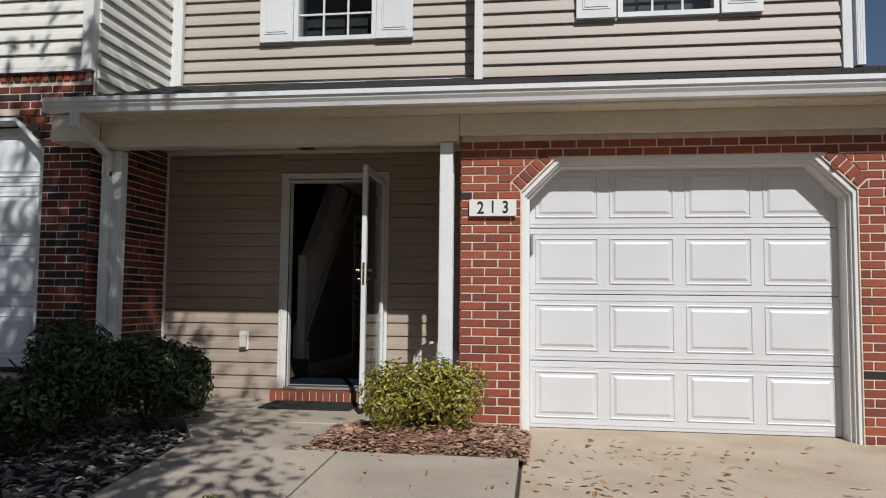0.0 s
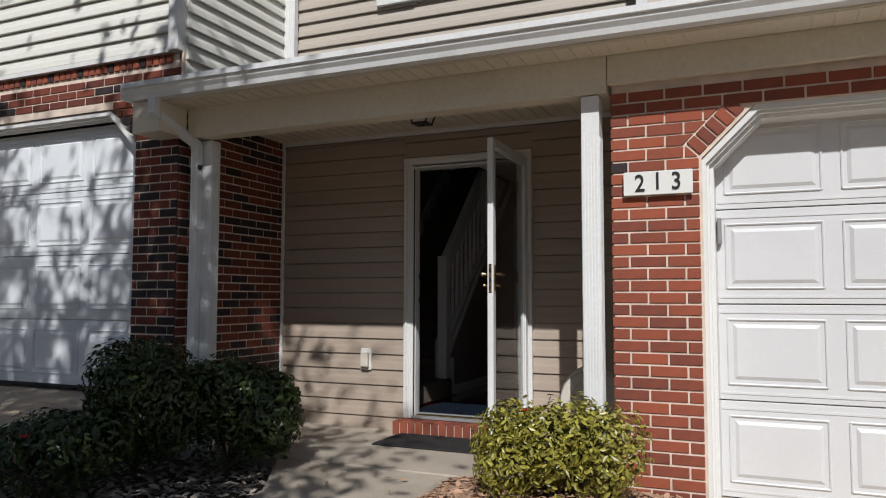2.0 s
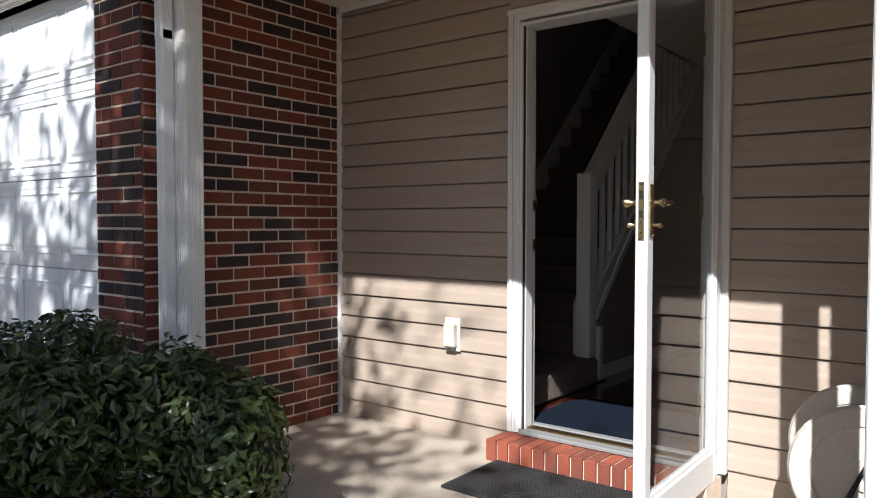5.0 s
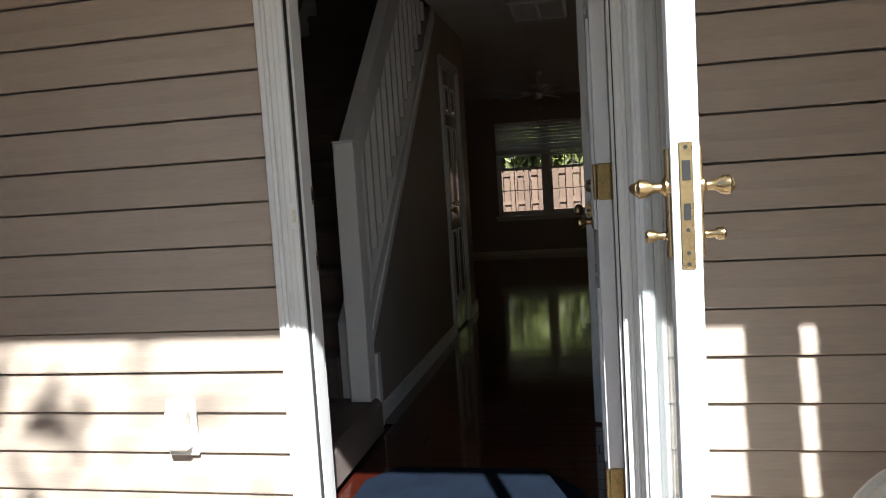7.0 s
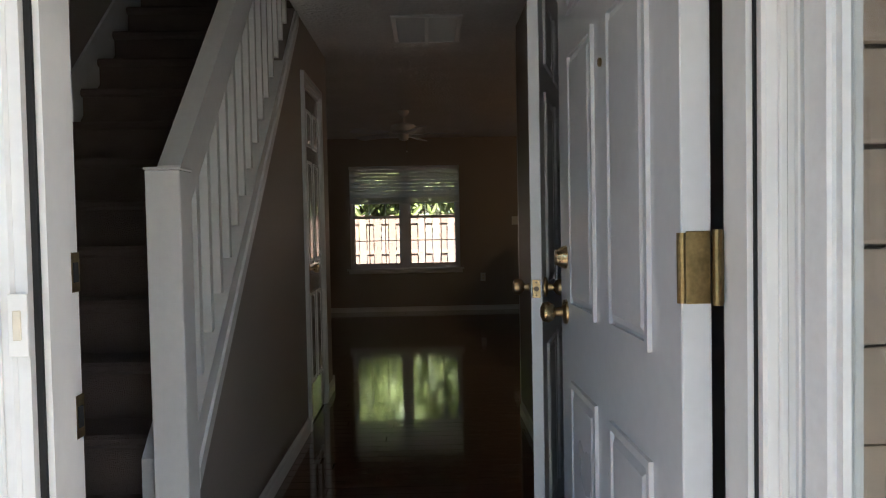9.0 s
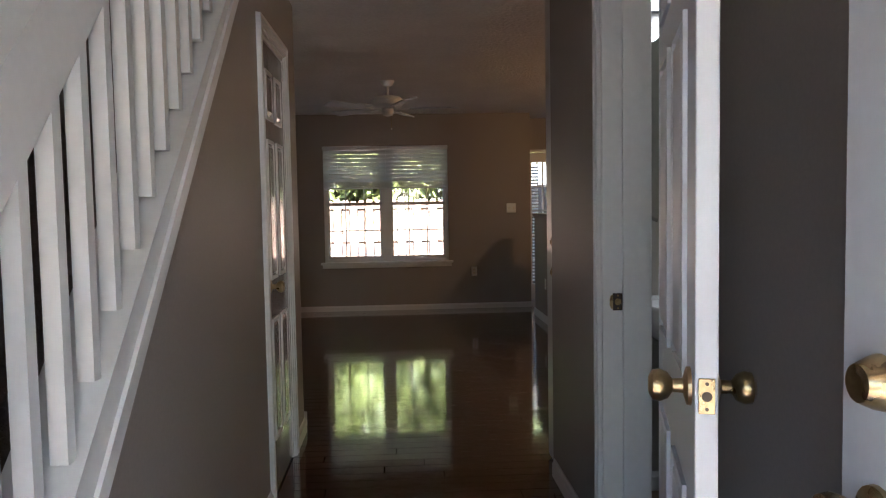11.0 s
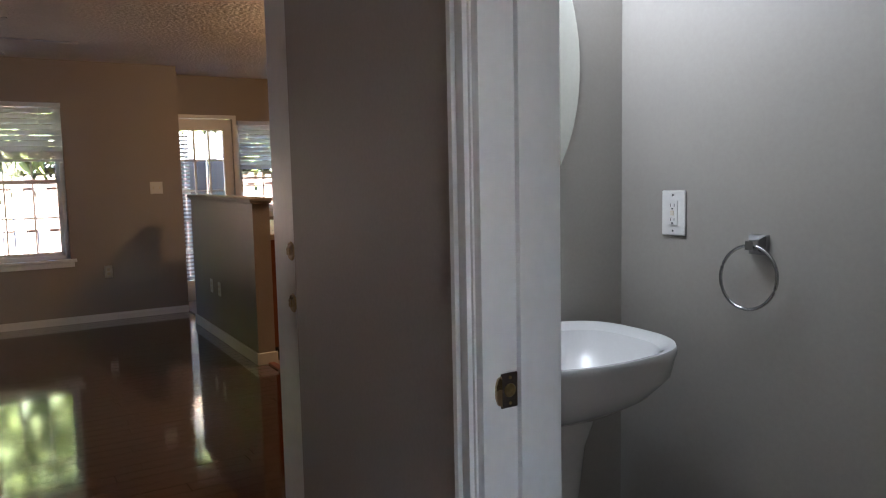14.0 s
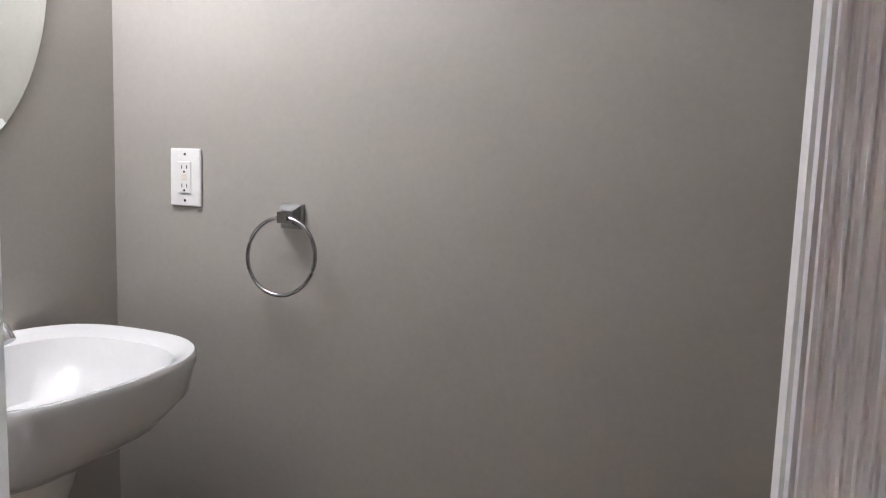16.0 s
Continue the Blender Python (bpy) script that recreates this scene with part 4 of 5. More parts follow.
for k in range(22):
    y = -0.27 + k * 0.0255
    bm = prism(B(), [(y, -0.003), (y + 0.018, -0.011), (y + 0.019, -0.009), (y + 0.002, -0.001)], -0.18, 0.18, "x")
    part("slat", bm, "white", vt)

fn = thing("ceiling_fan", (-0.19, 6.88, 2.4), "white five-blade ceiling fan hanging from the living room ceiling, at rest", "ceiling fan")
part("canopy", lathe(B(), [(0.062, -0.001), (0.062, -0.012), (0.045, -0.045), (0.02, -0.058)], steps=20), "plate", fn, smooth=True)
part("rod", lathe(B(), [(0.011, -0.14), (0.011, -0.05)], steps=10), "plate", fn)
part("motor", lathe(B(), [(0.035, -0.245), (0.11, -0.238), (0.135, -0.215), (0.138, -0.17), (0.11, -0.145), (0.03, -0.13)], steps=28), "plate", fn, smooth=True)
part("switch_housing", lathe(B(), [(0.02, -0.315), (0.045, -0.305), (0.055, -0.27), (0.05, -0.246)], steps=20), "plate", fn, smooth=True)
blade_mesh = arm_mesh = None
for k in range(5):
    if blade_mesh is None:
        bm = B()
        o = [(0.20, -0.05), (0.60, -0.068), (0.625, -0.05), (0.63, 0.0), (0.625, 0.05), (0.60, 0.068), (0.20, 0.05)]
        prism(bm, o, -0.004, 0.004, "z")
        bmesh.ops.rotate(bm, verts=bm.verts[:], cent=(0, 0, 0), matrix=Matrix.Rotation(radians(11), 3, "X"))
        blade_mesh = finish("blade", bm, "slat")
        bm = box(B(), 0.09, -0.018, -0.006, 0.24, 0.018, 0.0, 0.002)
        arm_mesh = finish("blade_arm", bm, "plate")
    for nm, me in (("blade", blade_mesh), ("blade_arm", arm_mesh)):
        b = new(nm, me)
        b.parent = fn
        b.matrix_local = pose(0, 0, -0.245 if nm == "blade" else -0.252, 0, 0, -72 + 72 * k)
part("pull_chain", tube(B(), [(0.03, 0, -0.31), (0.03, 0, -0.42)], 0.0015, 6), "oldbrass", fn)
bm = lathe(B(), [(0.002, -0.435), (0.007, -0.43), (0.004, -0.418)], (0.03, 0, 0), steps=8)
part("pull_knob", bm, "plate", fn)

# ---- living room window ----
def twin_window(x0, x1, z0, z1, y, label, cols, frame_mat="white", drop=0.5, mullion=True):
    w = thing("window", (0, 0, 0), label, "window", "rear windows")
    f = 0.035
    bm = B()
    box(bm, x0, y + 0.03, z0, x0 + f, y + 0.13, z1)
    box(bm, x1 - f, y + 0.03, z0, x1, y + 0.13, z1)
    box(bm, x0, y + 0.03, z1 - f, x1, y + 0.13, z1)
    box(bm, x0, y + 0.03, z0, x1, y + 0.13, z0 + f)
    xm = (x0 + x1) / 2
    if mullion:
        box(bm, xm - 0.05, y + 0.02, z0, xm + 0.05, y + 0.13, z1)
    part("window_frame", bm, frame_mat, w)
    halves = ((x0 + f, xm - 0.05), (xm + 0.05, x1 - f)) if mullion else ((x0 + f, x1 - f),)
    zm = z0 + (z1 - z0) * 0.50
    for a, b in halves:
        for q0, q1, yy in ((z0 + f, zm + 0.02, y + 0.06), (zm - 0.02, z1 - f, y + 0.09)):
            s = 0.03
            bm = B()
            box(bm, a, yy, q0, a + s, yy + 0.025, q1)
            box(bm, b - s, yy, q0, b, yy + 0.025, q1)
            box(bm, a, yy, q0, b, yy + 0.025, q0 + s)
            box(bm, a, yy, q1 - s, b, yy + 0.025, q1)
            for k in range(1, cols):
                x = a + (b - a) * k / cols
                box(bm, x - 0.006, yy + 0.008, q0, x + 0.006, yy + 0.018, q1)
            z = (q0 + q1) / 2
            box(bm, a, yy + 0.0085, z - 0.006, b, yy + 0.0175, z + 0.006)
            sa = part("sash", bm, frame_mat, w)
            g = part("pane", box(B(), a + s, yy + 0.011, q0 + s, b - s, yy + 0.014, q1 - s), "glass", sa)
            g.visible_shadow = False
    part("window_sill", box(B(), x0 - 0.05, y - 0.035, z0 - 0.03, x1 + 0.05, y + 0.03, z0 - 0.001, 0.004), frame_mat, w)
    part("apron", box(B(), x0 - 0.03, y - 0.014, z0 - 0.075, x1 + 0.03, y - 0.001, z0 - 0.031, 0.003), frame_mat, w)
    return w


def blind(x0, x1, ztop, zbot, y, label):
    b = thing("window_blind", (0, 0, 0), label, "blind", "window blinds")
    part("headrail", box(B(), x0, y - 0.02, ztop - 0.045, x1, y + 0.025, ztop - 0.002, 0.003), "slat", b)
    z = ztop - 0.075
    bm = None
    stack = zbot + 0.085
    slat = None
    while z > stack:
        if slat is None:
            slat = finish("slat", prism(B(), [(0.020, -0.0205), (0.0215, -0.019), (0.0, 0.0025), (-0.020, 0.0215), (-0.021, 0.0195), (-0.0015, -0.001)], 0, x1 - x0 - 0.02, "x"), "slat")
        s = new("slat", slat)
        s.location = (x0 + 0.01, y, z)
        s.parent = b
        z -= 0.048
    z = zbot + 0.026
    while z < stack:
        s = part("stacked_slat", box(B(), x0 + 0.01, y - 0.024, z, x1 - 0.01, y + 0.024, z + 0.004), "slat", b)
        z += 0.0065
    part("bottom_rail", box(B(), x0 + 0.01, y - 0.025, zbot, x1 - 0.01, y + 0.025, zbot + 0.022, 0.004), "slat", b)
    for k in (0.12, 0.5, 0.88):
        x = x0 + (x1 - x0) * k
        part("ladder_cord", tube(B(), [(x, y - 0.026, ztop - 0.04), (x, y - 0.026, zbot + 0.02)], 0.0015, 5), "slat", b)


twin_window(-1.03, 0.49, 0.605, 2.02, 9.29, "white twin sash window with muntins, looking out on a wooden fence", 3)
blind(-1.03, 0.49, 2.015, 1.495, 9.262, "white horizontal slat blind, half raised over the living room window")
twin_window(2.24, 3.10, 0.95, 1.94, 9.90, "white kitchen sash window with muntins", 3, mullion=False)
blind(2.25, 3.09, 1.935, 1.30, 9.885, "white horizontal slat blind, partly raised over the kitchen window")
# glazed back door
gd = thing("glazed_door", (0, 0, 0), "white back door with a large pane divided by muntins, shut", "door")
bm = B()
box(bm, 1.60, 9.93, 0.0, 1.64, 9.975, 1.95)
box(bm, 2.10, 9.93, 0.0, 2.20, 9.975, 1.95)
box(bm, 1.64, 9.93, 0.0, 2.10, 9.975, 0.22)
box(bm, 1.64, 9.93, 1.83, 2.10, 9.975, 1.95)
part("leaf", bm, "white", gd)
bm = B()
for k in (1, 2):
    x = 1.64 + 0.46 * k / 3
    box(bm, x - 0.008, 9.94, 0.22, x + 0.008, 9.965, 1.83)
for k in range(1, 5):
    z = 0.22 + 1.61 * k / 5
    box(bm, 1.64, 9.941, z - 0.008, 2.10, 9.964, z + 0.008)
part("muntins", bm, "white", gd)
part("pane", box(B(), 1.64, 9.95, 0.22, 2.10, 9.955, 1.83), "glass", gd).visible_shadow = False
bm = B()
for k in range(36):
    z = 0.25 + k * 0.043
    box(bm, 1.60, 9.985, z, 1.74, 9.99, z + 0.022)
part("side_slats", bm, "slat", gd)
structure("trim_back_door", box(box(B(), 1.585, 9.88, 1.951, 2.235, 9.899, 1.99), 2.195, 9.881, 0, 2.235, 9.899, 1.95), "white")

# ---- half wall and kitchen units ----
hw = thing("half_wall", (1.5, 7.7, 0), "taupe painted half wall between living room and kitchen with a moulded white cap", "half wall")
part("body", box(B(), -0.06, -0.93, 0, 0.06, 0.93, 1.13), "wall", hw)
part("cap", box(B(), -0.085, -0.955, 1.145, 0.085, 0.955, 1.17, 0.004), "wall", hw)
part("cap_moulding", box(B(), -0.075, -0.945, 1.13, 0.075, 0.945, 1.145, 0.003), "wall", hw)
part("skirting", box(box(B(), -0.074, -0.944, 0, -0.06, 0.93, 0.085, 0.003), -0.06, -0.944, 0, 0.074, -0.93, 0.085, 0.003), "white", hw)
structure("floor_threshold", box(B(), 1.50, 3.64, 0.0, 1.55, 6.76, 0.012, 0.004), "woodcab")
cb = thing("base_cabinet", (1.575, 6.82, 0), "reddish wood kitchen base cabinet with a beige worktop edge", "cabinet")
part("body", box(B(), 0, 0, 0.1, 0.58, 1.8, 0.87), "woodcab", cb)
part("toe_kick", box(B(), 0.0, 0.02, 0, 0.52, 1.78, 0.1), "dark", cb)
part("side_panel", box(B(), 0.05, -0.006, 0.15, 0.53, 0.0, 0.82, 0.002), "woodcab", cb)
structure("worktop", box(B(), 1.565, 6.80, 0.872, 2.18, 8.64, 0.91, 0.005), "counter")
kt = thing("kettle", (1.72, 6.95, 0.91), "white kitchen canister standing on the worktop", "canister")
part("body", lathe(B(), [(0.055, 0.0), (0.06, 0.01), (0.06, 0.16), (0.05, 0.18)], steps=18), "plate", kt, smooth=True)

# ---- switch plates, outlets ----
def plate(name, m, label, w=0.07, h=0.115, kind="outlet", slots=True):
    p = thing(name, (0, 0, 0), label, kind)
    p.matrix_world = m
    part("cover", box(B(), -w / 2, -0.006, -h / 2, w / 2, 0, h / 2, 0.0025), "plate", p)
    if slots == "switch":
        for x in (-w / 4, w / 4):
            part("toggle", box(B(), x - 0.005, -0.018, -0.012, x + 0.005, -0.006, 0.010, 0.001), "cream", p)
    elif slots == "gfi":
        part("insert", box(B(), -0.017, -0.009, -0.034, 0.017, -0.006, 0.034, 0.001), "plate", p)
        bm = B()
        for z in (-0.02, 0.02):
            for x in (-0.007, 0.006):
                box(bm, x, -0.0098, z - 0.002, x + 0.0016, -0.009, z + 0.006)
            lathe(bm, [(0.0025, -0.0098), (0.0025, -0.009)], (0, 0, z - 0.008), "y", 8)
        part("slots", bm, "black", p)
        part("buttons", box(box(B(), -0.006, -0.0105, -0.0065, 0.006, -0.009, -0.001), -0.006, -0.0105, 0.001, 0.006, -0.009, 0.0065), "cream", p)
        part("screws", lathe(lathe(B(), [(0.003, -0.0072), (0.003, -0.006)], (0, 0, 0.05), "y", 8), [(0.003, -0.0072), (0.003, -0.006)], (0, 0, -0.05), "y", 8), "chrome", p)
    else:
        bm = B()
        for z in (-0.02, 0.02):
            box(bm, -0.014, -0.008, z - 0.013, 0.014, -0.006, z + 0.013, 0.001)
        part("sockets", bm, "cream", p)
    return p


plate("light_switch", pose(1.27, 9.289, 1.235), "white double switch plate on the taupe living room wall", 0.115, 0.115, "switch", "switch")
plate("wall_outlet", pose(0.80, 9.289, 0.46), "white duplex outlet low on the taupe living room wall")
plate("wall_outlet", pose(1.439, 8.0, 0.42, 0, 0, -90), "taupe-painted outlet on the half wall")
plate("wall_outlet", pose(1.439, 7.75, 0.42, 0, 0, -90), "taupe-painted outlet on the half wall")
plate("gfi_outlet", pose(1.559, 3.185, 1.182, 0, 0, 90) @ Matrix.Rotation(math.pi, 4, "Z"), "white GFCI outlet plate on the bathroom wall", 0.082, 0.125, "outlet", "gfi")

# ---- bathroom ----
mr = thing("mirror", (1.10, 3.388, 1.60), "frameless oval wall mirror hanging above the pedestal basin", "mirror")
bm = B()
def oval(rx, rz, y):
    return [bm.verts.new((rx * math.cos(2 * math.pi * i / 72), y, rz * math.sin(2 * math.pi * i / 72))) for i in range(72)]
r0, r1, r2 = oval(0.29, 0.42, -0.001), oval(0.29, 0.42, -0.004), oval(0.275, 0.405, -0.0065)
for a, b in ((r0, r1), (r1, r2)):
    for i in range(72):
        bm.faces.new((a[i], a[(i + 1) % 72], b[(i + 1) % 72], b[i]))
bm.faces.new(r2)
bm.faces.new(r0[::-1])
part("glass", bm, "mirror", mr)

vl = thing("vanity_light", (1.10, 3.385, 2.14), "chrome vanity light bar with round frosted bulbs over the mirror", "wall light")
part("bar", box(B(), -0.24, -0.03, -0.05, 0.24, 0, 0.05, 0.006), "chrome", vl)
for k in range(3):
    bm = lathe(B(), [(0.015, -0.03), (0.02, -0.045)], (-0.16 + 0.16 * k, 0, 0), "y", 12)
    part("socket", bm, "chrome", vl)
    bm = B()
    bmesh.ops.create_uvsphere(bm, u_segments=18, v_segments=12, radius=0.04, matrix=Matrix.Translation((-0.16 + 0.16 * k, -0.082, 0)))
    bb = part("bulb", bm, "bulb", vl, smooth=True)
    bb.visible_shadow = False

bs = thing("pedestal_basin", (1.135, 3.388, 0.0), "white china pedestal basin against the bathroom wall", "basin")
bm = B()
def outline(scale, y_front, n=40):
    pts = []
    for i in range(n):
        t = i / n * 2 * math.pi
        c, s = math.cos(t), math.sin(t)
        x = 0.285 * scale * math.copysign(abs(c) ** 0.55, c)
        y = -0.215 + 0.215 * scale * math.copysign(abs(s) ** 0.6, s)
        if s < 0:
            x *= 1 - 0.10 * abs(s)
            y -= 0.03 * scale * (1 - abs(c)) 
        pts.append((x, y))
    return pts
levels = [(1.0, 0.868, 0), (1.0, 0.855, 0), (0.985, 0.845, 0), (0.95, 0.80, 0.0), (0.80, 0.745, 0.02), (0.58, 0.70, 0.05), (0.40, 0.68, 0.07)]
rings = []
for sc, z, dy in levels:
    rings.append([bm.verts.new((x, min(y + dy * 0.6, -0.001), z)) for x, y in outline(sc, 0)])
inner = [(0.985, 0.874, 0), (0.93, 0.872, 0), (0.80, 0.862, 0), (0.72, 0.82, 0), (0.55, 0.765, 0), (0.25, 0.745, 0)]
rin = [[bm.verts.new((x, min(y, -0.001) - (0.02 if k > 1 else 0), z)) for x, y in outline(sc, 0)] for k, (sc, z, dy) in enumerate(inner)]
allr = rings[::-1] + rin
for a, b in zip(allr, allr[1:]):
    for i in range(len(a)):
        bm.faces.new((a[i], a[(i + 1) % len(a)], b[(i + 1) % len(a)], b[i]))
bm.faces.new(allr[0])
bm.faces.new(allr[-1])
part("bowl", bm, "china", bs, smooth=True)
part("pedestal", lathe(B(), [(0.12, 0.0), (0.118, 0.03), (0.095, 0.08), (0.08, 0.25), (0.082, 0.45), (0.10, 0.60), (0.13, 0.69)], (0, -0.16, 0), steps=28), "china", bs, smooth=True)
fc = part("faucet", box(B(), -0.075, -0.095, 0.872, 0.075, -0.045, 0.888, 0.006), "chrome", bs, "chrome centreset faucet")
bm = B()
tube(bm, [(0, -0.07, 0.885), (0, -0.08, 0.925), (0, -0.12, 0.945), (0, -0.17, 0.925), (0, -0.185, 0.905)], 0.013, 10)
lathe(bm, [(0.026, 0.885), (0.022, 0.92), (0.015, 0.945)], (0, -0.07, 0))
part("spout", bm, "chrome", fc, smooth=True)
bm = lathe(B(), [(0.012, 0.945), (0.024, 0.958), (0.026, 0.978), (0.02, 0.992), (0.008, 0.996)], (0, -0.07, 0), steps=10)
part("handle", bm, "plate", fc)
bm = tube(B(), [(-0.12, -0.03, 0.42), (-0.10, -0.06, 0.45), (-0.05, -0.05, 0.55), (-0.05, -0.05, 0.68)], 0.006, 8)
part("supply_pipe", bm, "chrome", bs)

tr = thing("towel_ring", (1.56, 2.913, 1.112), "chrome towel ring on a faceted wall mount", "towel ring")
bm = B()
for (x0, w0, x1, w1) in ((0, 0.026, -0.012, 0.024), (-0.012, 0.024, -0.026, 0.013), (-0.026, 0.013, -0.045, 0.011)):
    a = [bm.verts.new((x0, sy * w0, sz * w0)) for sy, sz in ((-1, -1), (1, -1), (1, 1), (-1, 1))]
    b = [bm.verts.new((x1, sy * w1, sz * w1)) for sy, sz in ((-1, -1), (1, -1), (1, 1), (-1, 1))]
    bm.faces.new(a[::-1])
    bm.faces.new(b)
    for i in range(4):
        bm.faces.new((a[i], a[(i + 1) % 4], b[(i + 1) % 4], b[i]))
part("mount", bm, "chrome", tr)
bm = tube(B(), [(-0.038, 0.012 * (0.5 - 0.5 * math.cos(2 * math.pi * i / 48)) + 0.08 * math.sin(2 * math.pi * i / 48), -0.08 + 0.08 * math.cos(2 * math.pi * i / 48)) for i in range(48)], 0.0042, 10, True)
part("ring", bm, "chrome", tr, smooth=True)

# ---- hose reel behind the shrub ----
hr = thing("hose_reel", (1.12, -0.48, -0.125), "beige plastic hose reel with pierced side wheels on the porch", "hose reel", turn=-78)
for x in (-0.16, 0.16):
    part("rim", lathe(B(), [(0.145, x - 0.012), (0.15, x - 0.018), (0.205, x - 0.018), (0.212, x), (0.205, x + 0.018), (0.15, x + 0.018), (0.145, x + 0.012)], (0, 0, 0.40), "x", 36), "reel", hr)
    part("hub", lathe(B(), [(0.002, x - 0.022), (0.05, x - 0.02), (0.055, x), (0.05, x + 0.02), (0.002, x + 0.022)], (0, 0, 0.40), "x", 20), "reel", hr)
    for k in range(4):
        a = math.pi / 2 * k + 0.35
        bm = prism(B(), [(0.03, -0.035), (0.09, -0.030), (0.155, -0.075), (0.155, 0.065), (0.09, 0.045), (0.03, 0.035)], x - 0.011, x + 0.011, "x")
        bm.transform(Matrix.Translation((0, 0, 0.40)) @ Matrix.Rotation(a, 4, "X"))
        part("spoke", bm, "reel", hr)
part("drum", lathe(B(), [(0.07, -0.15), (0.07, 0.15)], (0, 0, 0.40), "x", 20), "dark", hr)
bm = B()
for x in (-0.19, 0.19):
    tube(bm, [(x, -0.18, 0.0), (x, 0, 0.42), (x, 0.18, 0.0)], 0.015, 8)
part("stand", bm, "dark", hr)
bm = B()
pts = []
for i in range(90):
    a = i * 0.42
    pts.append((-0.13 + 0.26 * i / 90, 0.105 * math.cos(a), 0.40 + 0.105 * math.sin(a)))
tube(bm, pts, 0.012, 6)
part("hose", bm, "black", hr)

# ---- shrubs, mulch, leaves ----
def shrub(name, x, y, z, rx, ry, h, count, size, material, label, seed, lumps=7):
    rng = random.Random(seed)
    s = thing(name, (x, y, z), label, "shrub", "front shrubs")
    blobs = []
    for _ in range(lumps):
        a, r = rng.uniform(0, 6.28), rng.uniform(0.1, 0.62)
        blobs.append((Vector((rx * r * math.cos(a), ry * r * math.sin(a), h * rng.uniform(0.45, 0.72))), rng.uniform(0.30, 0.48)))
    blobs.append((Vector((0, 0, h * 0.5)), 0.62))

    def place(rg):
        c, k = blobs[rg.randrange(len(blobs))]
        d = Vector((rg.gauss(0, 1), rg.gauss(0, 1), rg.gauss(0, 1))).normalized()
        rr = k * rg.uniform(0.72, 1.0) * (1 + 0.12 * noise.noise(d * 3 + c))
        p = c + Vector((d.x * rx * rr, d.y * ry * rr, d.z * h * rr * 0.85))
        p.z = max(p.z, 0.02)
        return p, d
    mesh = scatter_mesh("foliage", count, place, size, material, rng, 0.45)
    f = new("foliage", mesh)
    f.parent = s
    bm = B()
    for k in range(10):
        a = k * 0.7
        r = rng.uniform(0.3, 0.7)
        tube(bm, [(0, 0, 0), (rx * 0.2 * math.cos(a), ry * 0.2 * math.sin(a), h * 0.3), (rx * r * math.cos(a), ry * r * math.sin(a), h * rng.uniform(0.5, 0.85))], 0.008, 5)
    part("stem", bm, "bark", s)
    return s


G = fall(-1.5)
shrub("shrub", 1.17, -1.78, G, 0.50, 0.40, 0.60, 9500, 0.0185, "leaf2", "rounded yellow-green shrub in a bed of pine mulch", 11, 18)
shrub("shrub", -0.98, -1.62, G, 0.54, 0.42, 0.78, 8000, 0.024, "leaf", "dense dark green shrub by the walk, mostly in shade", 12, 8)
shrub("shrub", -1.48, -1.92, G, 0.58, 0.46, 0.85, 8000, 0.024, "leaf", "dark green shrub with loose upright shoots in the shade", 13, 7)
shrub("shrub", -1.58, -2.5, fall(-2.5) + 0.0, 0.62, 0.48, 0.50, 4200, 0.024, "leaf", "low dark azalea with a few red flowers", 14, 7)
shrub("shrub", -2.25, -3.3, fall(-3.3) + 0.02, 0.5, 0.5, 0.42, 2500, 0.024, "leaf", "low dark green shrub at the edge of the bed", 16, 6)
shrub("weed", 0.56, -3.85, fall(-3.85), 0.26, 0.16, 0.24, 500, 0.017, "leaf2", "small straggly plant at the edge of the pavement", 15, 5)
fl = thing("azalea_flowers", (-1.53, -2.5, fall(-2.5)), "few small red azalea flowers", "flower")
rng = random.Random(5)
for px, py, pz in ((-0.15, -0.35, 0.38), (0.2, -0.3, 0.42), (0.0, -0.42, 0.30), (2.58, 0.72, 0.56)):
    bm = B()
    for k in range(6):
        a = k * 1.05
        v = [bm.verts.new(q) for q in ((px, py, pz), (px + .02 * math.cos(a - .4), py + .02 * math.sin(a - .4), pz + .012), (px + .034 * math.cos(a), py + .034 * math.sin(a), pz + .018), (px + .02 * math.cos(a + .4), py + .02 * math.sin(a + .4), pz + .012))]
        bm.faces.new(v)
    part("flower", bm, "red", fl)

# mulch bed: a low mound with chips
bm = B()
bed = [(0.50, -2.08), (0.44, -1.30), (0.6, -1.26), (1.24, -1.34), (1.90, -1.30), (1.93, -2.18), (1.2, -2.22), (0.72, -2.20)]
cx, cy = 1.2, -1.75
rings = []
for k, hgt in ((1.0, 0.0), (0.85, 0.05), (0.6, 0.10), (0.3, 0.13), (0.05, 0.14)):
    ring = []
    for i in range(48):
        t = i / 48 * len(bed)
        a, b = bed[int(t) % len(bed)], bed[(int(t) + 1) % len(bed)]
        f = t - int(t)
        x, y = a[0] + (b[0] - a[0]) * f, a[1] + (b[1] - a[1]) * f
        x, y = cx + (x - cx) * k, cy + (y - cy) * k
        ring.append(bm.verts.new((x, y, -0.165 + hgt + 0.012 * noise.noise(Vector((x * 9, y * 9, 0))))))
    rings.append(ring)
for a, b in zip(rings, rings[1:]):
    for i in range(48):
        bm.faces.new((a[i], a[(i + 1) % 48], b[(i + 1) % 48], b[i]))
bm.faces.new(rings[-1])
structure("mulch_bed", bm, "mulch")


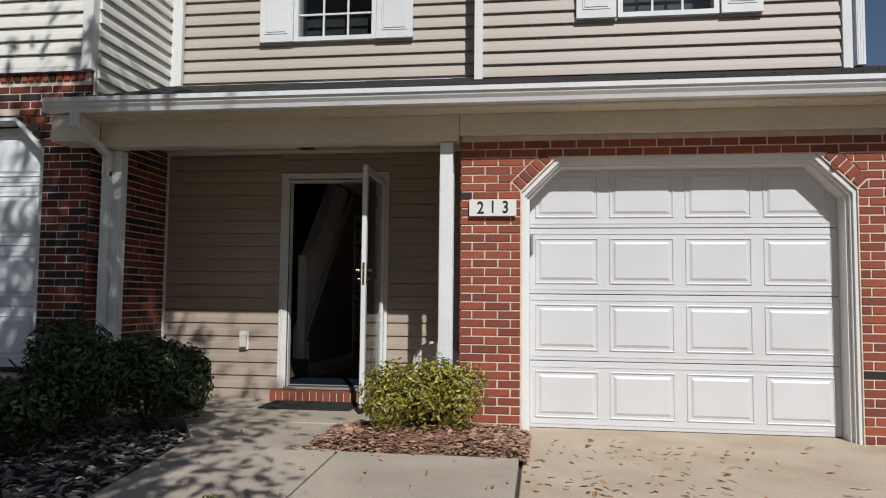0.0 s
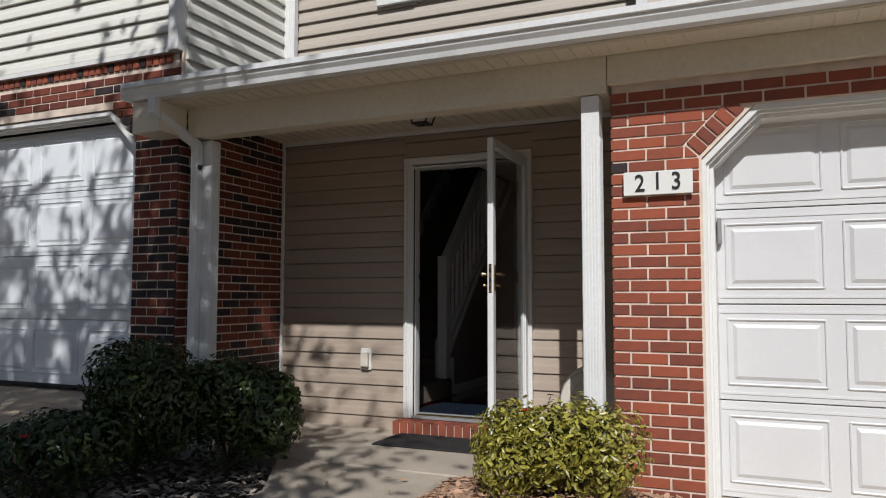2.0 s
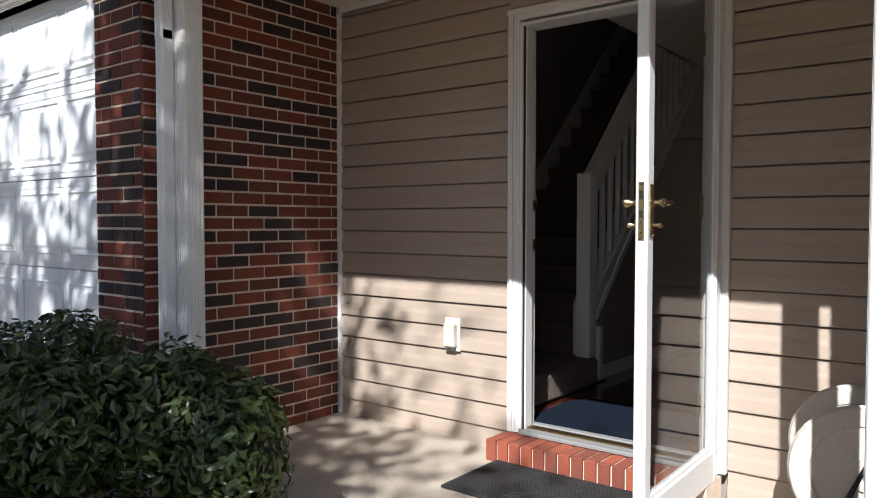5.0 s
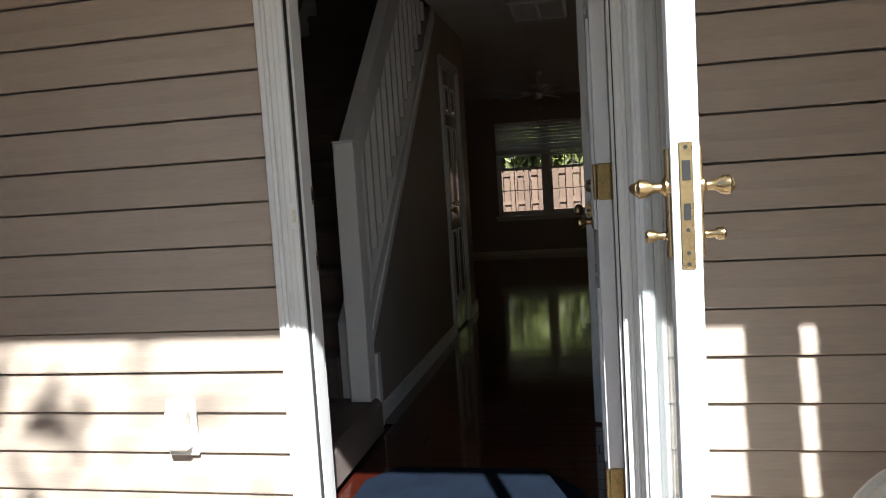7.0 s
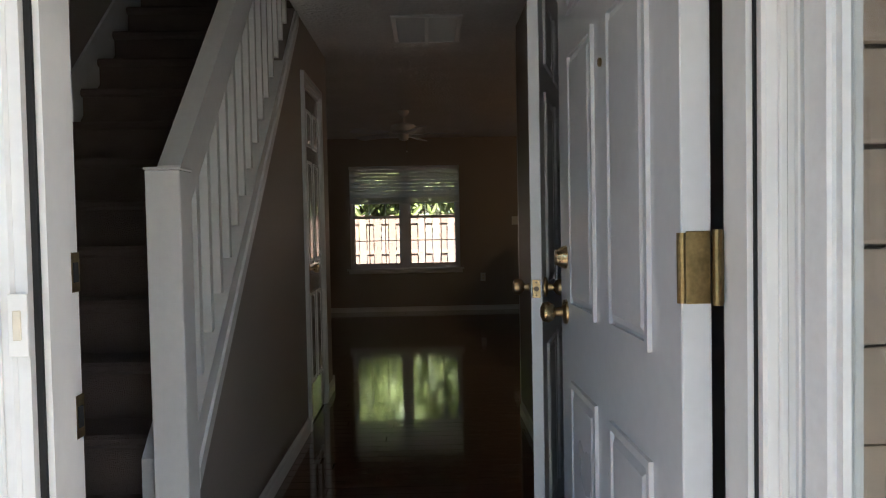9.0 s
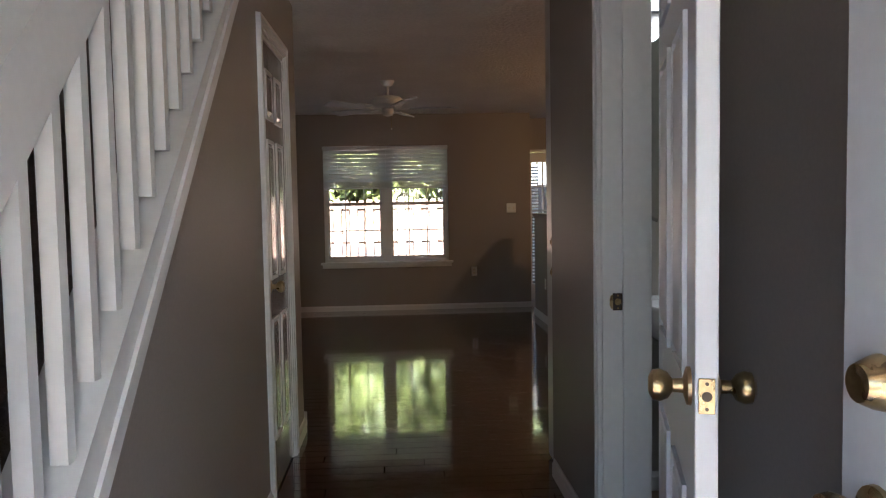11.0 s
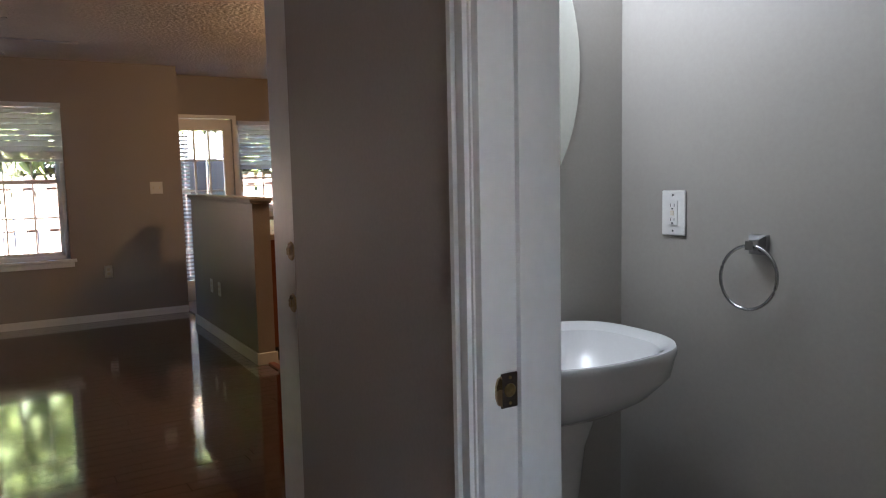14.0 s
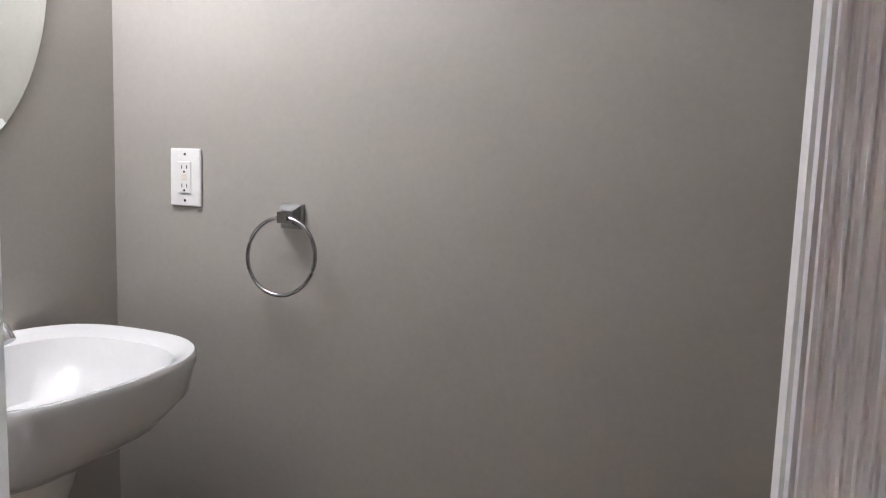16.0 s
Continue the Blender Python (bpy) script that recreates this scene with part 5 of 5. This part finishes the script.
def flat_scatter(name, count, region, size, material, seed, label, category, lift=0.0, fold=0.25):
    rng = random.Random(seed)
    mesh = scatter_mesh(name, count, lambda r: (Vector(region(r)), Vector((0, 0, 1))), size, material, rng, 0.62, fold)
    return stuff(name, mesh, label, category)


def bed_point(r):
    while True:
        x, y = r.uniform(0.42, 1.97), r.uniform(-2.28, -1.28)
        k = max(abs(x - cx) / 0.76, abs(y - cy) / 0.46)
        if k < 1.04:
            return x, y, -0.155 + 0.14 * max(0, 1 - k) ** 0.7 + r.uniform(0, 0.02)


flat_scatter("mulch_chips", 9000, bed_point, 0.015, "chip", 21, "reddish pine bark chips and needles round the shrub", "mulch", fold=0.1)
flat_scatter("dead_leaves", 4500, lambda r: (lambda x, y: (x, y, fall(y) - 0.01 + r.uniform(0, 0.02)))(r.uniform(-2.3, -0.42), r.uniform(-6.5, -1.3)), 0.037, "greyleaf", 22, "grey and brown dead leaves under the shrubs", "leaves")
flat_scatter("dry_leaves", 1700, lambda r: (lambda x, y: (x, y, fall(y) + 0.0 + r.uniform(0.0, 0.03)))(r.uniform(-0.95, 0.95), r.uniform(-4.6, -3.42)), 0.032, "dryleaf", 23, "dry brown leaves at the edge of the pavement", "leaves")
flat_scatter("fallen_leaves", 190, lambda r: (lambda x, y: (x, y, fall(y) + 0.045))(1.95 + abs(r.gauss(0, 1.1)), r.uniform(-4.8, -1.6)), 0.03, "dryleaf", 24, "few dry brown leaves strewn on the driveway", "leaves")
flat_scatter("fallen_leaves", 60, lambda r: (lambda x, y: (x, y, fall(y) + 0.055))(r.uniform(-0.4, 1.9), r.uniform(-3.4, -1.4)), 0.02, "dryleaf", 25, "few dry brown leaves strewn on the walk", "leaves")
flat_scatter("bark_strips", 1500, bed_point, 0.036, "chip", 27, "longer curled strips of pine bark in the mulch", "mulch", fold=0.2)


# ---- trees: one behind the camera whose shade falls on the left of the front ----
def tree(x, y, z, h, r, seed, leaves, size, label, tr=0.16):
    rng = random.Random(seed)
    t = thing("tree", (x, y, z), label, "tree", "trees")
    bm = B()
    pts = [(0, 0, 0), (0.05, 0.03, h * 0.25), (-0.04, 0.06, h * 0.5), (0.06, -0.02, h * 0.8)]
    for a, b, ra in zip(pts, pts[1:], (tr, tr * 0.75, tr * 0.45)):
        tube(bm, [a, b], ra, 9)
    tips = []
    for k in range(16):
        a, zz = rng.uniform(0, 6.28), h * rng.uniform(0.35, 0.85)
        e = Vector((r * rng.uniform(0.5, 0.95) * math.cos(a), r * rng.uniform(0.5, 0.95) * math.sin(a), zz + h * rng.uniform(0.05, 0.2)))
        tube(bm, [(0, 0, zz * 0.8), tuple(e * 0.5 + Vector((0, 0, zz * 0.42))), tuple(e)], tr * 0.2, 6)
        tips.append(e)
        tips.append(e * 0.6 + Vector((0, 0, zz * 0.35)))
    part("trunk", bm, "bark", t)

    def place(rg):
        c = tips[rg.randrange(len(tips))]
        d = Vector((rg.gauss(0, 1), rg.gauss(0, 1), rg.gauss(0, 1))) * (r * 0.20)
        return c + d, d.normalized()
    f = new("crown", scatter_mesh("crown", leaves, place, size, "treeleaf", rng, 0.2))
    f.parent = t
    return t


tree(-0.5, -8.3, -0.5, 8.6, 2.5, 31, 15000, 0.085, "street tree with a loose green crown opposite the houses")
for i in range(9):
    tree(-11 + i * 2.7, 18.2 + (i % 3) * 1.7, -0.4, 8.0 + (i % 2), 2.7, 50 + i, 4200, 0.19, "green tree beyond the back fence", 0.14)
for i in range(8):
    tree(-20 + i * 6.2, -27 - (i % 3) * 2, -0.6, 9 + (i % 3), 3.2, 80 + i, 1800, 0.22, "green tree across the street", 0.2)

for i in range(8):
    tree(-7.5 + i * 2.1, 16.3 + (i % 2) * 0.5, -0.4, 4.3 + (i % 3) * 0.4, 1.75, 120 + i, 3200, 0.15, "low green tree just beyond the back fence", 0.08)
# back fence, shadowbox boards
fc = thing("fence", (0, 14.2, -0.38), "tall wooden board fence across the back yard, sunlit", "fence")
for z in (0.35, 1.0, 1.62):
    part("rail", box(B(), -9, -0.02, z, 9, 0.02, z + 0.08), "fence", fc)
brd = {}
for k in range(108):
    x = -8.1 + k * 0.15
    side = -1 if k % 2 else 1
    if side not in brd:
        brd[side] = finish("board", prism(B(), [(0.0, 0.0), (0.135, 0.0), (0.135, 1.70), (0.11, 1.78), (0.025, 1.78), (0.0, 1.70)], -0.009, 0.009, "y"), "fence")
    b = new("board", brd[side])
    b.parent = fc
    b.location = (x, side * 0.03, 0.02 * math.sin(k * 1.7))

# weathered screen added beside the back door, in house shade, to darken its view
ps = thing("added_dark_screen", (1.84, 11.3, -0.30), "weathered grey-brown board screen in shade, added behind the house to darken the back door's view", "fence")
screen_board = finish("board", prism(B(), [(0.0, 0.0), (0.128, 0.0), (0.128, 2.16), (0.11, 2.2), (0.018, 2.2), (0.0, 2.16)], -0.009, 0.009, "y"), "weathered")
for k in range(6):
    b = new("board", screen_board)
    b.parent = ps
    b.location = (k * 0.134, (0.012, -0.008)[k % 2], 0.01 * math.sin(k * 2.1))
for z in (0.3, 1.1, 1.9):
    part("rail", box(B(), 0, 0.022, z, 0.8, 0.06, z + 0.08), "weathered", ps)

# ---- neighbouring house: walls ----
nb = structure("wall_neighbour", wall(B(), "x", -8.5, -1.80, -1.19, -1.05, -0.3, 5.4, [(-4.75, -2.285, -0.3, 2.355)]), "mortar")
structure("wall_neighbour_side", wall(B(), "y", -1.19, 0.03, -1.90, -1.78, -0.3, 5.4), "mortar")
structure("wall_neighbour_garage_back", wall(B(), "x", -8.5, -1.9, 1.0, 1.1, -0.3, 5.4), "mortar")
structure("trim_neighbour_corner", box(B(), -1.86, -1.345, 2.80, -1.765, -1.25, 5.4, 0.003), "white")
structure("trim_neighbour_base", box(B(), -8.5, -1.33, 2.795, -1.86, -1.29, 2.83), "white")
gar = structure("wall_garage_front", wall(B(), "x", 1.42, 5.2, -1.265, -1.12, -0.3, 2.33, [(1.90, 4.37, -0.3, 1.99)]), "mortar")
structure("wall_garage_return", wall(B(), "y", -1.12, 0.03, 1.42, 1.54, -0.3, 2.33), "mortar")

# ---- bricks, boards, planks ----
BL, BH, MJ = 0.1915, 0.0555, 0.0115
brick_meshes = {}


def brick_mesh(length, kind, height=BH):
    key = (round(length, 3), kind, round(height, 3))
    if key not in brick_meshes:
        brick_meshes[key] = finish("brick", box(B(), 0, 0, 0, length, 0.022, height, 0.0025), kind)
    return brick_meshes[key]


def cut_poly(poly, side):
    out = []
    for p, q in zip(poly, poly[1:] + poly[:1]):
        sp, sq = side(p), side(q)
        if sp >= 0:
            out.append(p)
        if sp * sq < 0:
            t = sp / (sp - sq)
            out.append((p[0] + (q[0] - p[0]) * t, p[1] + (q[1] - p[1]) * t))
    return out


def bricks(parent, x0, x1, z0, z1, m, seed, hole=None, dark=0.12, kind="brick", corner=None):
    """Running bond in the plane of m: its x along the wall, its y into it."""
    rng = random.Random(seed)
    row, z = 0, z0
    while z + BH <= z1 + 0.004:
        x = x0 - (0.1 if row % 2 else 0.0)
        while x < x1 - 0.02:
            a, b = max(x, x0), min(x + BL, x1)
            spans = [(a, b)]
            if hole:
                spans = hole(a, b, z, z + BH)
            if corner and z < corner[2] and z + BH > corner[2] - corner[3]:
                rect = [(a, z), (b, z), (b, z + BH), (a, z + BH)]
                for sg, xe in ((1, corner[0]), (-1, corner[1])):
                    if a * sg < (xe + sg * corner[3]) * sg and b * sg > (xe - sg * 0.15) * sg:
                        spans = []
                        f = lambda p: sg * (p[0] - xe) - (p[1] - (corner[2] - corner[3]))
                        g = lambda p: sg * (p[0] - xe) + (p[1] - (corner[2] - corner[3]))
                        for poly in (cut_poly(rect, lambda p: -0.150 - f(p)), cut_poly(cut_poly(rect, lambda p: f(p) + 0.150), lambda p: -0.008 - g(p))):
                            if len(poly) > 2 and max(p[0] for p in poly) - min(p[0] for p in poly) > 0.02:
                                ob = new("brick", finish("brick", prism(B(), poly, -0.001, 0.02, "y"), kind))
                                ob.parent = parent
                                ob.matrix_local = m
            for s, e in spans:
                if e - s > 0.03:
                    ob = new("brick", brick_mesh(e - s, "brick_dark" if rng.random() < dark else kind))
                    ob.parent = parent
                    ob.matrix_local = m @ Matrix.Translation((s, rng.uniform(-0.002, 0.002), z))
            x += BL + MJ
        row += 1
        z += BH + MJ


def arch_hole(x0, x1, top, c):
    def hole(a, b, z, zt):
        if zt < top - c:
            l, r = x0, x1
        elif z < top:
            k = max(0.0, zt - (top - c))
            l, r = x0 + k, x1 - k
        else:
            return [(a, b)]
        out = []
        if a < l:
            out.append((a, min(b, l)))
        if b > r:
            out.append((max(a, r), b))
        return out
    return hole


front = pose(0, -1.272, 0)
for e, sg in ((1.90, 1), (4.37, -1)):
    o = [(e - sg * 0.002, 1.715), (e - sg * 0.002, 1.992), (e + sg * 0.275, 1.992)]
    structure("wall_garage_corner", prism(B(), o, -1.2655, -1.16, "y"), "mortar")
bricks(gar, 1.41, 5.2, -0.28, 2.16, front, 1, arch_hole(1.885, 4.38, 1.995, 0.265), 0.025, "brick", (1.885, 4.38, 1.995, 0.265))
nfront = pose(0, -1.212, 0)
nbf = pose(0, -1.287, 0)
structure("wall_neighbour_face", wall(B(), "x", -8.5, -1.80, -1.28, -1.192, -0.3, 2.79, [(-4.83, -2.21, -0.3, 2.43)]), "mortar")
# neighbour's front and side bricks carry their shade as a darker colour
bricks(nb, -5.2, -1.78, 0.08, 2.72, nbf, 2, arch_hole(-4.83, -2.21, 2.43, 0.22), 0.30, "brick_shaded")
structure("wall_porch_brick_core", wall(B(), "y", -1.28, 0.03, -1.779, -1.762, -0.3, 2.8), "mortar")
nbs = bpy.data.objects["wall_neighbour_side"]
bricks(nbs, -1.29, -0.03, -0.13, 2.34, pose(-1.7555, 0, 0, 0, 0, 90), 4, None, 0.34, "brick_shaded")
# soldier course on the neighbour's front and angled bricks at the garage corners
for k in range(50):
    ob = new("brick", brick_mesh(0.056, "brick_dark" if k % 5 == 0 else "brick", 0.07))
    ob.parent = nb
    ob.matrix_local = pose(-5.2 + k * 0.067, -1.296, 2.722)
for k in range(5):
    for base, sgn in ((1.885, 1), (4.38, -1)):
        d = (0.010 + k * 0.0675) * 0.7071
        a = Vector((base + sgn * d, 0, 1.730 + d))
        m = Matrix(((sgn * 0.7071, 0, -sgn * 0.7071, a.x), (0, 1, 0, -1.276), (0.7071, 0, 0.7071, a.z), (0, 0, 0, 1)))
        ob = new("brick", brick_mesh(0.056, "brick", 0.095))
        ob.parent = gar
        ob.matrix_local = m
# bricks of the door step
for k in range(15):
    ob = new("brick", brick_mesh(0.056, "brick", 0.105))
    ob.parent = step
    ob.matrix_local = pose(-0.535 + k * 0.0665 + 0.003, -0.215, -0.125)
    ob = new("brick", brick_mesh(0.056, "brick", 0.19))
    ob.parent = step
    ob.matrix_local = pose(-0.535 + k * 0.0665 + 0.003, -0.205, -0.022) @ Matrix.Rotation(radians(-90), 4, "X")

siding(front_wall, "siding", -1.735, -0.532, 0.002, -0.161, 2.30, 0.128)
siding(front_wall, "siding", 0.567, 1.405, 0.002, -0.135, 2.30, 0.128)
siding(front_wall, "siding", -0.532, 0.567, 0.002, 2.112, 2.30, 0.128)
siding(upper_left, "siding_up", -1.70, 1.42, 0.028, 2.9352, 5.2, 0.1228, [(-0.445, 0.405, 3.45, 4.75)], lip=0.03)
siding(upper_right, "siding_up", 1.50, 4.66, -0.272, 2.8124, 5.2, 0.1228, [(2.735, 3.625, 3.45, 4.75)], lip=0.03)
siding(nb, "siding_white", -8.5, -1.86, -1.29, 2.83, 5.2, 0.1225, lip=0.03)
nside = structure("wall_neighbour_side_face", wall(B(), "y", -1.25, 0.0, -1.779, -1.77, 2.6, 5.4), "siding_white")
siding(nside, "siding_white", -1.25, -0.04, -1.77, 2.62, 5.2, 0.1225, face="x", out=1, lip=0.03)

rng = random.Random(77)
plank_mesh = {}
y = 0.16
while y < 9.28:
    pw = 0.089
    x0, x1 = (-0.67, 0.61) if y < 3.6 else ((-0.67, 1.5) if y < 4.5 else (-2.48, 1.5))
    if y < 1.25:
        x0 = -0.60
    x = x0 - rng.uniform(0, 0.8)
    while x < x1:
        L = rng.choice((0.6, 0.9, 1.2))
        a, b = max(x, x0), min(x + L, x1)
        if b - a > 0.02:
            key = round(b - a, 2)
            if key not in plank_mesh:
                plank_mesh[key] = finish("plank", box(B(), 0, 0, -0.014, key - 0.0012, pw - 0.0012, 0, 0.0012), "plank")
            ob = new("plank", plank_mesh[key])
            ob.parent = floor
            ob.matrix_local = pose(a, y, 0.0, rng.uniform(-0.12, 0.12), rng.uniform(-0.02, 0.02), 0)
        x += L
    y += pw
